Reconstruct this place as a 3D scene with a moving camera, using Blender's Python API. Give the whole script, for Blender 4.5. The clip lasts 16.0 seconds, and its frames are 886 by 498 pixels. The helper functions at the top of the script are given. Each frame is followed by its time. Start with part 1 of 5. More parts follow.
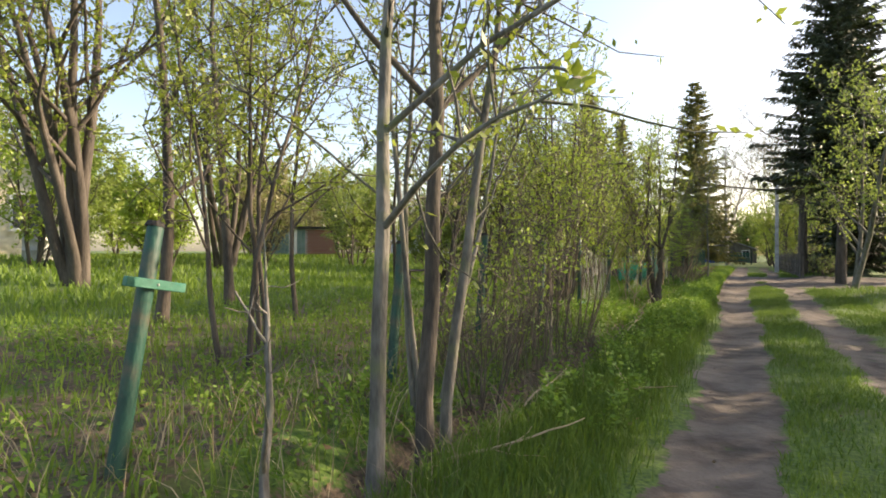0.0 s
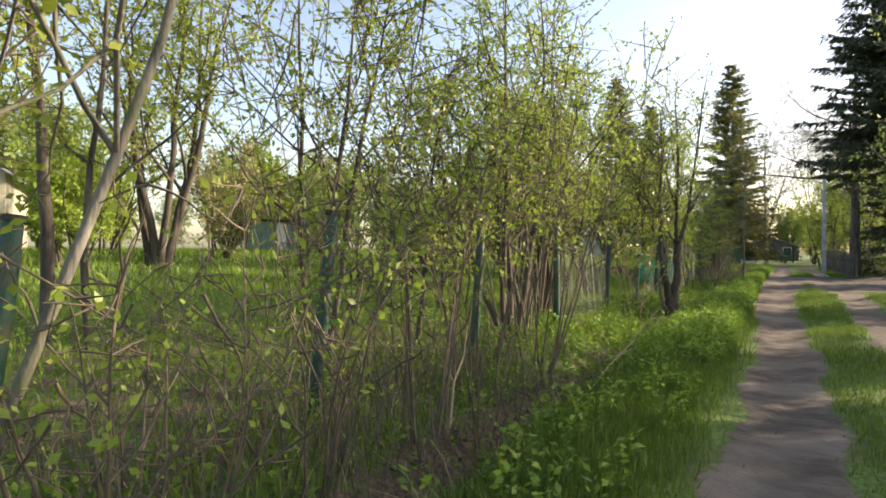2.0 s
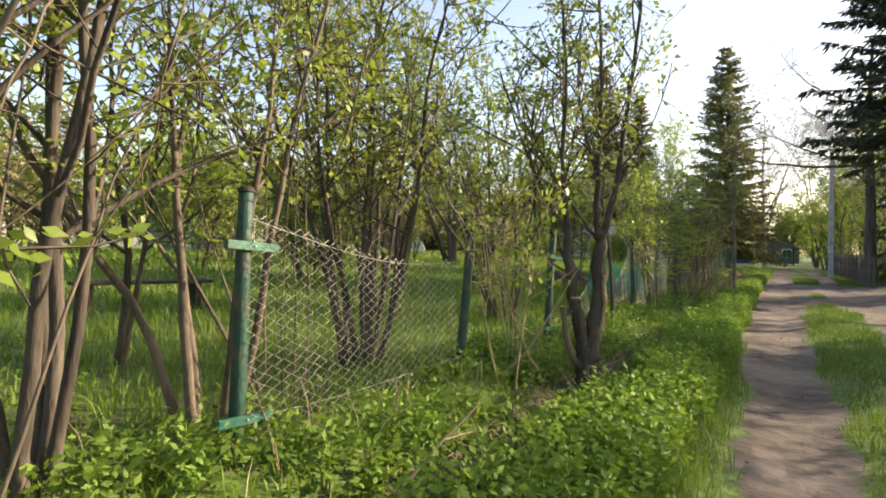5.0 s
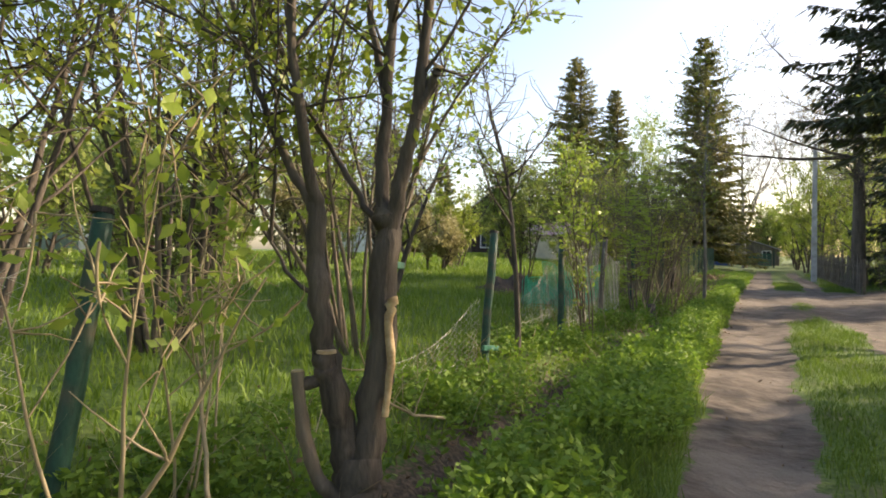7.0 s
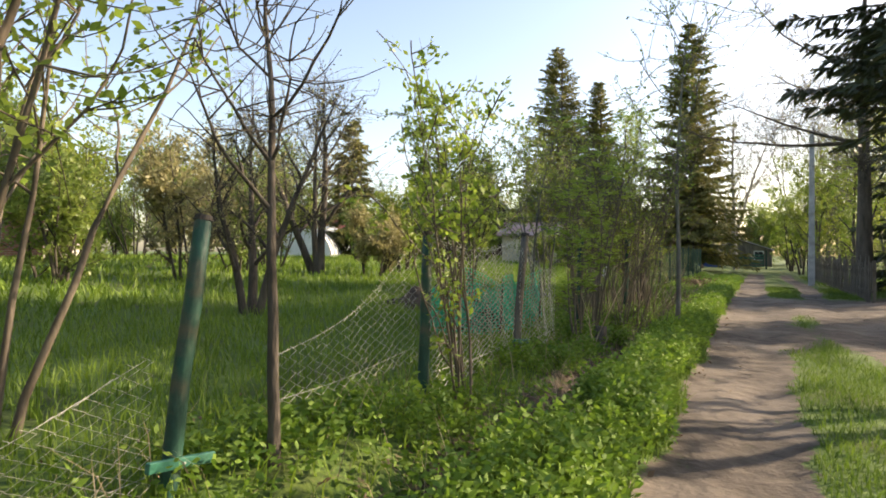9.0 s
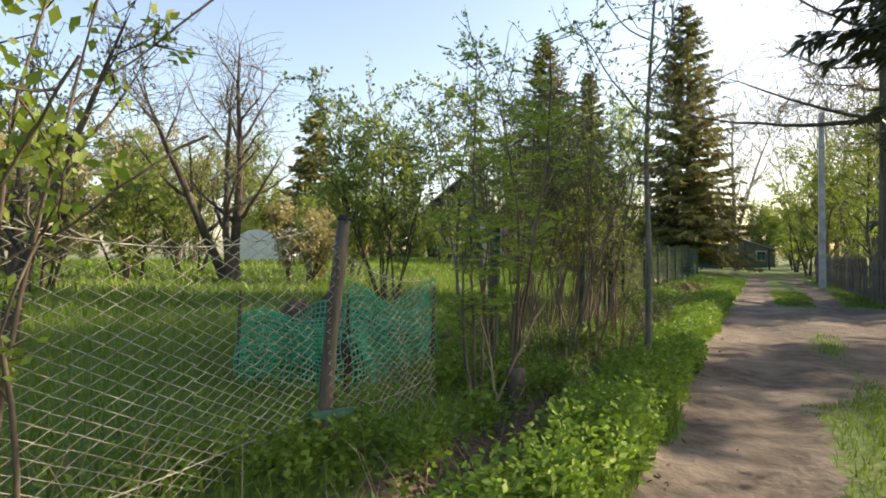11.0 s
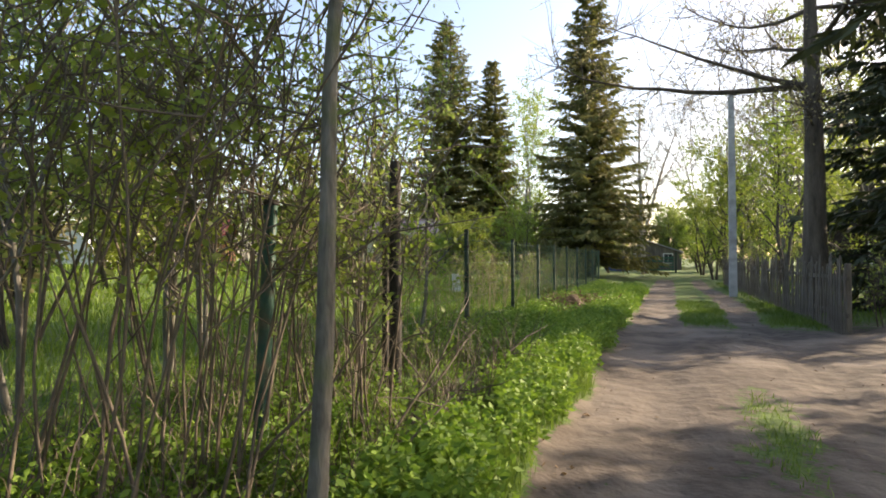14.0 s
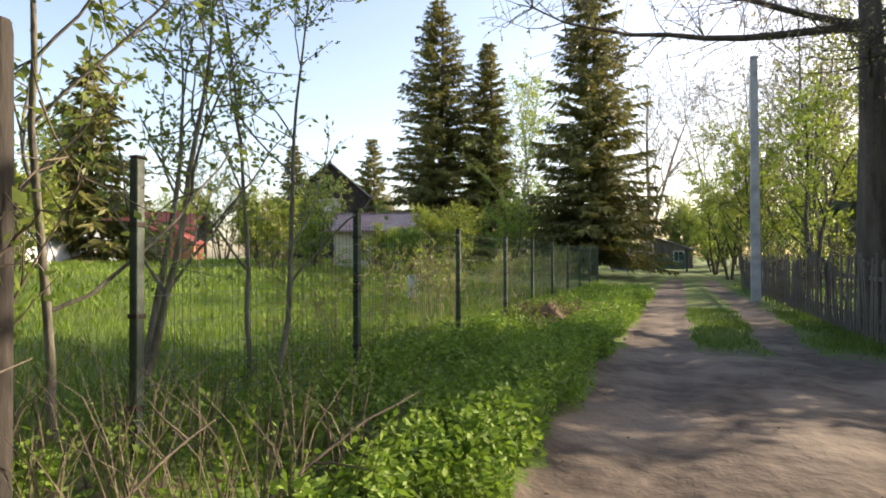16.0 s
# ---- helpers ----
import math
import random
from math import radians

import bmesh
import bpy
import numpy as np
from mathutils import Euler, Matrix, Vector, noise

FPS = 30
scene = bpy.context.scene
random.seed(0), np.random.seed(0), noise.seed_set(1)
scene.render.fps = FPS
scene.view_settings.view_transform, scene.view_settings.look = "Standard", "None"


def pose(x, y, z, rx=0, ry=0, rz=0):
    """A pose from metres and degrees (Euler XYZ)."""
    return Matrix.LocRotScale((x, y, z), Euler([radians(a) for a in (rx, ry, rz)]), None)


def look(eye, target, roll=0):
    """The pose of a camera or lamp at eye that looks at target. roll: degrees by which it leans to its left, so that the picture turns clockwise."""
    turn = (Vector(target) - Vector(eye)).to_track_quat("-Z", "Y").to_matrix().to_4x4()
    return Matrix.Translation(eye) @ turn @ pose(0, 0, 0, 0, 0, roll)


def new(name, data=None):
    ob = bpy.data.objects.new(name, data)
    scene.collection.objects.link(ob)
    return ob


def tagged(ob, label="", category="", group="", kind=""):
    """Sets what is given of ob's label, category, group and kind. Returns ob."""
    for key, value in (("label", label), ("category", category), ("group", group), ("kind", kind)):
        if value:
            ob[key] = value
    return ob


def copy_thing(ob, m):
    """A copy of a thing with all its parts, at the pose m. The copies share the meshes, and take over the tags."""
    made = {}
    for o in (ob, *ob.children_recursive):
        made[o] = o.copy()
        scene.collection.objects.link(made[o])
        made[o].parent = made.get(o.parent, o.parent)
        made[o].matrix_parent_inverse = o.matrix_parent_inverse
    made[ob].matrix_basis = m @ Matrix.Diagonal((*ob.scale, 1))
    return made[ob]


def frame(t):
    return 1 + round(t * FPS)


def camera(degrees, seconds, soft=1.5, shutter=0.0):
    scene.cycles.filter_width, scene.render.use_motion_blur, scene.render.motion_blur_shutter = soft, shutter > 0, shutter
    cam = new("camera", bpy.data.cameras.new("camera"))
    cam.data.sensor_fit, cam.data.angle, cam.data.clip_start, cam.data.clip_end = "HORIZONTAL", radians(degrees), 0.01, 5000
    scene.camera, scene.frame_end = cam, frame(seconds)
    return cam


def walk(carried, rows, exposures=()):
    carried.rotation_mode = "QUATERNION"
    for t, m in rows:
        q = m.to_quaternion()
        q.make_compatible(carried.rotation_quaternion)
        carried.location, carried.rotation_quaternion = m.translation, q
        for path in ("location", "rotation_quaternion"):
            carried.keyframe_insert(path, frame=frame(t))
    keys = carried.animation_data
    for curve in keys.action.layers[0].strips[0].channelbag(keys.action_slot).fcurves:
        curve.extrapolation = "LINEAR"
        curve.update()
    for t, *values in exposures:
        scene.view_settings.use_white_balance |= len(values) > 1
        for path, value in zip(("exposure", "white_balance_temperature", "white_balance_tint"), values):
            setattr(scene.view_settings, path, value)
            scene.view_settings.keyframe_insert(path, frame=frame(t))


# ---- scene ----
cam = camera(74.5, 16.0, soft=1.8)
ROWS = [
    (0.0, 0.000, 0.000, 1.390, 27.47, 0.31, -0.25),
    (0.5, -0.033, 0.884, 1.383, 29.16, 0.21, -0.28),
    (1.0, -0.036, 1.779, 1.371, 29.51, 0.03, -0.42),
    (1.5, -0.083, 2.700, 1.362, 30.03, 0.07, -0.33),
    (2.0, -0.114, 3.651, 1.365, 30.50, -0.05, -0.42),
    (2.5, -0.165, 4.611, 1.363, 30.77, 0.11, -0.25),
    (3.0, -0.153, 5.582, 1.373, 30.55, 0.13, -0.27),
    (5.5, -0.260, 10.476, 1.382, 30.19, -0.01, -0.78),
    (6.0, -0.236, 11.363, 1.403, 28.95, 0.24, -0.48),
    (6.5, -0.240, 12.262, 1.384, 28.93, 0.24, -0.61),
    (7.0, -0.256, 13.193, 1.389, 28.88, 0.17, -0.68),
    (7.5, -0.265, 14.155, 1.377, 29.58, 0.18, -0.49),
    (8.0, -0.270, 15.125, 1.377, 29.54, 0.25, -0.44),
    (8.5, -0.268, 16.084, 1.387, 29.30, 0.32, -0.43),
    (9.0, -0.250, 17.015, 1.425, 28.28, 0.37, -0.35),
    (11.5, -0.290, 21.642, 1.391, 28.34, 0.73, 0.22),
    (12.0, -0.263, 22.621, 1.386, 27.85, 0.77, 0.05),
    (12.5, -0.270, 23.583, 1.400, 27.89, 0.73, 0.04),
    (13.0, -0.242, 24.492, 1.401, 27.10, 0.88, 0.08),
    (13.5, -0.161, 25.361, 1.388, 25.98, 0.86, 0.15),
    (14.0, -0.159, 26.195, 1.386, 21.00, 0.94, 0.24),
    (14.5, -0.190, 27.053, 1.364, 20.99, 0.83, 0.27),
    (15.0, -0.206, 27.948, 1.349, 21.13, 0.74, 0.23),
    (15.5, -0.185, 28.881, 1.357, 21.99, 0.70, 0.25),
    (16.0, -0.094, 29.779, 1.375, 21.94, 0.72, 0.19),
]
walk(cam, [(t, pose(x, y, z, 90 + pitch, 0, yaw) @ pose(0, 0, 0, 0, 0, -roll)) for t, x, y, z, yaw, pitch, roll in ROWS],
     exposures=[(0.0, 1.28, 7400, 17.0), (6.0, 1.32, 7400, 18.0), (11.5, 1.28, 7400, 15.0), (13.0, 1.42, 7400, 16.0), (14.5, 1.38, 7300, 18.0), (16.0, 1.32, 7300, 19.0)])

# ---- light ----
SUN_AZ, SUN_EL = 48.0, 24.0          # degrees right of +y, degrees up
world = bpy.data.worlds.new("sky")
scene.world = world
world.use_nodes = True
wn = world.node_tree
sky = wn.nodes.new("ShaderNodeTexSky")
sky.sky_type, sky.sun_disc = "NISHITA", False
sky.sun_elevation, sky.sun_rotation = radians(SUN_EL), radians(SUN_AZ)
sky.air_density, sky.dust_density, sky.ozone_density = 1.0, 1.6, 1.0
wn.nodes["Background"].inputs["Strength"].default_value = 0.15
wn.links.new(sky.outputs[0], wn.nodes["Background"].inputs["Color"])
sun = new("sun", bpy.data.lights.new("sun", "SUN"))
sun.data.energy, sun.data.angle, sun.data.color = 4.2, radians(0.6), (1.0, 0.88, 0.68)
az, el = radians(SUN_AZ), radians(SUN_EL)
sun.matrix_world = look((math.sin(az) * 50, math.cos(az) * 50, math.tan(el) * 50), (0, 0, 0))

# ---- materials ----
MATS = {}


def material(name, a, b, scale=6.0, rough=0.8, bump=0.3, fine=60.0, stretch=(1, 1, 1), c=None, translucent=0.0, metal=0.0, rnd=0.0):
    """Two colours mixed by coarse and fine noise, an optional stain colour c, relief, and light through leaves."""
    if name in MATS:
        return MATS[name]
    m = bpy.data.materials.new(name)
    m.use_nodes = True
    t = m.node_tree
    n, ln = t.nodes, t.links
    bs = n["Principled BSDF"]
    co = n.new("ShaderNodeTexCoord")
    mp = n.new("ShaderNodeMapping")
    mp.inputs["Scale"].default_value = stretch
    ln.new(co.outputs["Object"], mp.inputs[0])
    n1, n2 = n.new("ShaderNodeTexNoise"), n.new("ShaderNodeTexNoise")
    n1.inputs["Scale"].default_value, n2.inputs["Scale"].default_value = scale, fine
    n1.inputs["Detail"].default_value, n2.inputs["Detail"].default_value = 4, 3
    for k in (n1, n2):
        ln.new(mp.outputs[0], k.inputs["Vector"])
    add = n.new("ShaderNodeMath")
    add.operation = "MULTIPLY_ADD"
    add.inputs[1].default_value = 0.45
    ln.new(n2.outputs["Fac"], add.inputs[0])
    ln.new(n1.outputs["Fac"], add.inputs[2])
    ramp = n.new("ShaderNodeMapRange")
    ramp.inputs[1].default_value, ramp.inputs[2].default_value = 0.5, 0.95
    ln.new(add.outputs[0], ramp.inputs[0])
    fac = ramp.outputs[0]
    if rnd:
        geo = n.new("ShaderNodeNewGeometry")
        mix0 = n.new("ShaderNodeMath")
        mix0.operation = "MULTIPLY_ADD"
        mix0.inputs[1].default_value = rnd
        ln.new(geo.outputs["Random Per Island"], mix0.inputs[0])
        mul = n.new("ShaderNodeMath")
        mul.operation = "MULTIPLY"
        mul.inputs[1].default_value = 1 - rnd
        ln.new(fac, mul.inputs[0])
        ln.new(mul.outputs[0], mix0.inputs[2])
        fac = mix0.outputs[0]
    mix = n.new("ShaderNodeMix")
    mix.data_type = "RGBA"
    mix.inputs["A"].default_value, mix.inputs["B"].default_value = (*a, 1), (*b, 1)
    ln.new(fac, mix.inputs["Factor"])
    col = mix.outputs["Result"]
    if c:
        n3 = n.new("ShaderNodeTexNoise")
        n3.inputs["Scale"].default_value = scale * 0.45
        n3.inputs["Detail"].default_value = 5
        ln.new(co.outputs["Object"], n3.inputs["Vector"])
        r3 = n.new("ShaderNodeMapRange")
        r3.inputs[1].default_value, r3.inputs[2].default_value = 0.5, 0.66
        ln.new(n3.outputs["Fac"], r3.inputs[0])
        m3 = n.new("ShaderNodeMix")
        m3.data_type = "RGBA"
        m3.inputs["B"].default_value = (*c, 1)
        ln.new(r3.outputs[0], m3.inputs["Factor"])
        ln.new(col, m3.inputs["A"])
        col = m3.outputs["Result"]
    ln.new(col, bs.inputs["Base Color"])
    bs.inputs["Roughness"].default_value, bs.inputs["Metallic"].default_value = rough, metal
    if bump:
        bp = n.new("ShaderNodeBump")
        bp.inputs["Strength"].default_value, bp.inputs["Distance"].default_value = bump, 0.02
        ln.new(add.outputs[0], bp.inputs["Height"])
        ln.new(bp.outputs[0], bs.inputs["Normal"])
    if translucent:
        tr = n.new("ShaderNodeBsdfTranslucent")
        ms = n.new("ShaderNodeMixShader")
        ms.inputs[0].default_value = translucent
        ln.new(col, tr.inputs["Color"])
        ln.new(bs.outputs[0], ms.inputs[1])
        ln.new(tr.outputs[0], ms.inputs[2])
        ln.new(ms.outputs[0], n["Material Output"].inputs["Surface"])
    MATS[name] = m
    return m


LEAF = material("leaf_spring", (0.13, 0.20, 0.025), (0.34, 0.39, 0.06), 1.5, 0.45, 0, translucent=0.5, rnd=0.5)
LEAF_OLIVE = material("leaf_olive", (0.115, 0.185, 0.036), (0.30, 0.37, 0.085), 1.5, 0.42, 0, translucent=0.55, rnd=0.5)
LEAF_FRESH = material("leaf_fresh", (0.16, 0.28, 0.03), (0.38, 0.46, 0.08), 1.5, 0.42, 0, translucent=0.5, rnd=0.5)
LEAF_BUD = material("leaf_bud", (0.25, 0.22, 0.10), (0.38, 0.36, 0.16), 1.5, 0.5, 0, translucent=0.45, rnd=0.5)
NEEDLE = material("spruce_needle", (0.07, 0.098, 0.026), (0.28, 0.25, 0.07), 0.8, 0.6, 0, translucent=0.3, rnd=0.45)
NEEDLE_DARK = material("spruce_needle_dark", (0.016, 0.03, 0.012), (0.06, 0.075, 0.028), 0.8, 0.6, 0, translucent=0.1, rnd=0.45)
WEED = material("weed_leaf", (0.068, 0.16, 0.018), (0.245, 0.37, 0.046), 2.0, 0.65, 0, translucent=0.4, rnd=0.55)
GRASS = material("grass_blade", (0.04, 0.10, 0.012), (0.17, 0.255, 0.033), 0.7, 0.65, 0, translucent=0.4, rnd=0.5)
LAWN = material("lawn_blade", (0.075, 0.155, 0.016), (0.25, 0.36, 0.045), 0.5, 0.6, 0, translucent=0.45, rnd=0.5)
STRAW = material("dry_stalk", (0.20, 0.15, 0.08), (0.48, 0.40, 0.26), 1.2, 0.7, 0, translucent=0.15, rnd=0.7)
LITTER = material("dead_leaf", (0.07, 0.045, 0.025), (0.24, 0.16, 0.09), 2, 0.8, 0, translucent=0.1, rnd=0.7)
BARK_GREY = material("bark_grey", (0.065, 0.058, 0.048), (0.23, 0.215, 0.185), 9, 0.9, 1.0, 45, (1, 1, 0.25), c=(0.12, 0.13, 0.075))
BARK_BROWN = material("bark_brown", (0.038, 0.031, 0.025), (0.13, 0.108, 0.086), 6, 0.95, 1.0, 50, (1, 1, 0.2))
BARK_SHOOT = material("bark_shoot", (0.07, 0.055, 0.04), (0.18, 0.145, 0.105), 8, 0.8, 0.4, 50, (1, 1, 0.3))
BARK_BIRCH = material("bark_birch", (0.16, 0.14, 0.12), (0.55, 0.52, 0.46), 4, 0.8, 0.5, 30, (1, 1, 2.5), c=(0.08, 0.07, 0.06))
CUT_WOOD = material("cut_wood", (0.30, 0.20, 0.10), (0.50, 0.38, 0.22), 20, 0.8, 0.3, 90)
POST_GREEN = material("flaked_green_paint", (0.006, 0.040, 0.028), (0.014, 0.085, 0.055), 9, 0.6, 0.5, 60, (1, 1, 0.4), c=(0.10, 0.085, 0.055))
ARM_GREEN = material("green_paint", (0.012, 0.10, 0.065), (0.03, 0.18, 0.12), 9, 0.5, 0.3, 60, c=(0.03, 0.10, 0.07))
POST_DARK = material("dark_green_metal", (0.010, 0.028, 0.020), (0.03, 0.06, 0.045), 14, 0.5, 0.3, 80)
POST_BLACK = material("creosoted_wood", (0.012, 0.011, 0.010), (0.05, 0.042, 0.034), 7, 0.85, 0.9, 50, (1, 1, 0.2))
WIRE = material("dull_wire", (0.27, 0.27, 0.23), (0.58, 0.57, 0.51), 12, 0.5, 0, metal=0.2)
WIRE_GREEN = material("green_wire", (0.012, 0.05, 0.03), (0.04, 0.10, 0.06), 12, 0.5, 0)
NET = material("green_plastic_net", (0.01, 0.42, 0.24), (0.04, 0.66, 0.42), 6, 0.35, 0, translucent=0.3)
GREY_WOOD = material("weathered_wood", (0.07, 0.058, 0.047), (0.20, 0.175, 0.145), 5, 0.9, 0.7, 60, (1, 1, 0.15))
CONCRETE = material("grey_concrete", (0.30, 0.31, 0.32), (0.48, 0.49, 0.50), 4, 0.85, 0.3, 70, c=(0.25, 0.25, 0.25))
BRICK = material("red_brick", (0.22, 0.085, 0.06), (0.40, 0.20, 0.15), 5, 0.9, 0.4, 60)
MORTAR = material("mortar", (0.34, 0.31, 0.28), (0.46, 0.43, 0.39), 8, 0.95, 0.3, 60)
PLANK_DARK = material("dark_stained_plank", (0.018, 0.012, 0.010), (0.055, 0.036, 0.028), 4, 0.85, 0.4, 50)
ROOF_GREY = material("grey_roof_sheet", (0.20, 0.20, 0.21), (0.36, 0.36, 0.37), 3, 0.6, 0.2, 40)
ROOF_PINK = material("faded_red_roof", (0.24, 0.15, 0.14), (0.38, 0.27, 0.25), 3, 0.7, 0.3, 40, c=(0.30, 0.27, 0.25))
ROOF_RED = material("red_roof", (0.30, 0.06, 0.04), (0.42, 0.12, 0.09), 3, 0.7, 0.3, 40)
PAINT_WHITE = material("white_paint", (0.55, 0.56, 0.55), (0.75, 0.75, 0.72), 4, 0.6, 0.1, 50)
PAINT_CREAM = material("cream_board", (0.52, 0.45, 0.30), (0.68, 0.62, 0.46), 3, 0.7, 0.3, 50, c=(0.45, 0.42, 0.34))
PAINT_TEAL = material("teal_board", (0.10, 0.16, 0.14), (0.20, 0.27, 0.24), 3, 0.8, 0.3, 50)
PAINT_BLUE = material("blue_tarp", (0.02, 0.05, 0.20), (0.05, 0.10, 0.32), 3, 0.5, 0.3, 50)
PAINT_ORANGE = material("orange_paint", (0.28, 0.12, 0.06), (0.40, 0.20, 0.10), 3, 0.6, 0.2, 50)
CURTAIN = material("curtained_pane", (0.45, 0.42, 0.34), (0.60, 0.57, 0.48), 6, 0.3, 0, 30)
PANE_DARK = material("dark_pane", (0.02, 0.024, 0.03), (0.06, 0.07, 0.08), 2, 0.12, 0)
POLYTHENE = material("greenhouse_film", (0.55, 0.60, 0.66), (0.75, 0.78, 0.82), 3, 0.35, 0.2, 20)
METAL_DRUM = material("dull_zinc", (0.32, 0.32, 0.29), (0.50, 0.49, 0.45), 4, 0.5, 0.2, 40, metal=0.3)
COMPOST = material("compost_soil", (0.03, 0.022, 0.016), (0.10, 0.07, 0.045), 6, 0.95, 1.0, 40)


def ground_material():
    m = bpy.data.materials.new("ground_soil_and_turf")
    m.use_nodes = True
    t = m.node_tree
    n, ln = t.nodes, t.links
    bs = n["Principled BSDF"]
    bs.inputs["Roughness"].default_value = 0.95
    co = n.new("ShaderNodeTexCoord")

    def noi(scale, detail=5):
        k = n.new("ShaderNodeTexNoise")
        k.inputs["Scale"].default_value, k.inputs["Detail"].default_value = scale, detail
        ln.new(co.outputs["Object"], k.inputs["Vector"])
        return k.outputs["Fac"]

    def rng(src, lo, hi):
        k = n.new("ShaderNodeMapRange")
        k.inputs[1].default_value, k.inputs[2].default_value = lo, hi
        ln.new(src, k.inputs[0])
        return k.outputs[0]

    def mixc(f, a, b):
        k = n.new("ShaderNodeMix")
        k.data_type = "RGBA"
        ln.new(f, k.inputs["Factor"])
        for key, v in (("A", a), ("B", b)):
            if isinstance(v, tuple):
                k.inputs[key].default_value = (*v, 1)
            else:
                ln.new(v, k.inputs[key])
        return k.outputs["Result"]

    def mul(a, b, op="MULTIPLY"):
        k = n.new("ShaderNodeMath")
        k.operation = op
        for i, v in enumerate((a, b)):
            if isinstance(v, float):
                k.inputs[i].default_value = v
            else:
                ln.new(v, k.inputs[i])
        return k.outputs[0]

    big, mid, fine, grit = noi(0.9), noi(5), noi(28), noi(110, 2)
    soil = mixc(rng(mid, 0.35, 0.7), (0.055, 0.042, 0.032), (0.125, 0.098, 0.076))
    soil = mixc(rng(big, 0.47, 0.60), soil, (0.165, 0.134, 0.106))
    soil = mixc(rng(grit, 0.62, 0.72), soil, (0.05, 0.038, 0.028))
    turf = mixc(rng(fine, 0.35, 0.65), (0.035, 0.075, 0.012), (0.11, 0.18, 0.022))
    turf = mixc(rng(big, 0.52, 0.75), turf, (0.09, 0.09, 0.03))
    dirt = mixc(rng(fine, 0.4, 0.6), (0.045, 0.033, 0.022), (0.13, 0.095, 0.06))
    at1, at2 = n.new("ShaderNodeAttribute"), n.new("ShaderNodeAttribute")
    at1.attribute_name, at2.attribute_name = "soil", "litter"
    edge = mul(mul(mid, 1.7), mul(fine, 1.2), "ADD")
    f1 = rng(mul(at1.outputs["Fac"], mul(edge, 1.45, "SUBTRACT"), "ADD"), 0.4, 0.6)
    f2 = rng(mul(at2.outputs["Fac"], mul(edge, 1.45, "SUBTRACT"), "ADD"), 0.4, 0.6)
    col = mixc(f1, mixc(f2, turf, dirt), soil)
    ln.new(col, bs.inputs["Base Color"])
    bp = n.new("ShaderNodeBump")
    bp.inputs["Strength"].default_value, bp.inputs["Distance"].default_value = 0.9, 0.05
    ln.new(mul(mul(mid, 0.85), mul(fine, 0.15), "ADD"), bp.inputs["Height"])
    ln.new(bp.outputs[0], bs.inputs["Normal"])
    return m


# ---- helpers of this scene ----
RNG = np.random.default_rng(7)


def mesh_of(name, verts, faces, mats, idx=None, smooth=False):
    me = bpy.data.meshes.new(name)
    v = np.asarray(verts, dtype=np.float32)
    if isinstance(faces, np.ndarray):
        k = faces.shape[1]
        me.vertices.add(len(v))
        me.vertices.foreach_set("co", v.ravel())
        me.loops.add(faces.size)
        me.loops.foreach_set("vertex_index", faces.ravel().astype(np.int32))
        me.polygons.add(len(faces))
        me.polygons.foreach_set("loop_start", np.arange(0, faces.size, k, dtype=np.int32))
        me.update(calc_edges=True)
    else:
        me.from_pydata([tuple(map(float, q)) for q in v], [], [tuple(map(int, f)) for f in faces])
    for m in mats if isinstance(mats, (list, tuple)) else [mats]:
        me.materials.append(m)
    if smooth:
        me.polygons.foreach_set("use_smooth", np.ones(len(me.polygons), dtype=bool))
    return me


def child(name, me, parent, label=""):
    ob = new(name, me)
    ob.parent = parent
    if label:
        tagged(ob, label)
    return ob


def part(name, bm, mat, parent, label=""):
    me = bpy.data.meshes.new(name)
    bm.to_mesh(me)
    bm.free()
    me.materials.append(mat)
    return child(name, me, parent, label)


def root(name, x, y, z, label, category, group="", turn=0.0, kind=""):
    e = new(name)
    e.matrix_world = pose(x, y, z, 0, 0, turn)
    return tagged(e, label, category, group, kind)


def box(sx, sy, sz, x=0, y=0, z=0, bevel=0.006, m=None):
    """A bevelled block, its base's centre at x, y, z."""
    bm = bmesh.new()
    bmesh.ops.create_cube(bm, size=1, matrix=Matrix.Translation((x, y, z + sz / 2)) @ Matrix.Diagonal((sx, sy, sz, 1)))
    if bevel:
        bmesh.ops.bevel(bm, geom=bm.edges[:], offset=bevel, segments=1, affect="EDGES")
    if m:
        bmesh.ops.transform(bm, matrix=m, verts=bm.verts)
    return bm


def prism(pts, depth, axis="y", at=0.0):
    """A closed outline in x and z drawn out along y."""
    bm = bmesh.new()
    a = [bm.verts.new((p[0], at, p[1])) for p in pts]
    b = [bm.verts.new((p[0], at + depth, p[1])) for p in pts]
    bm.faces.new(a)
    bm.faces.new(b[::-1])
    for i in range(len(pts)):
        j = (i + 1) % len(pts)
        bm.faces.new((a[j], a[i], b[i], b[j]))
    bmesh.ops.recalc_face_normals(bm, faces=bm.faces)
    return bm


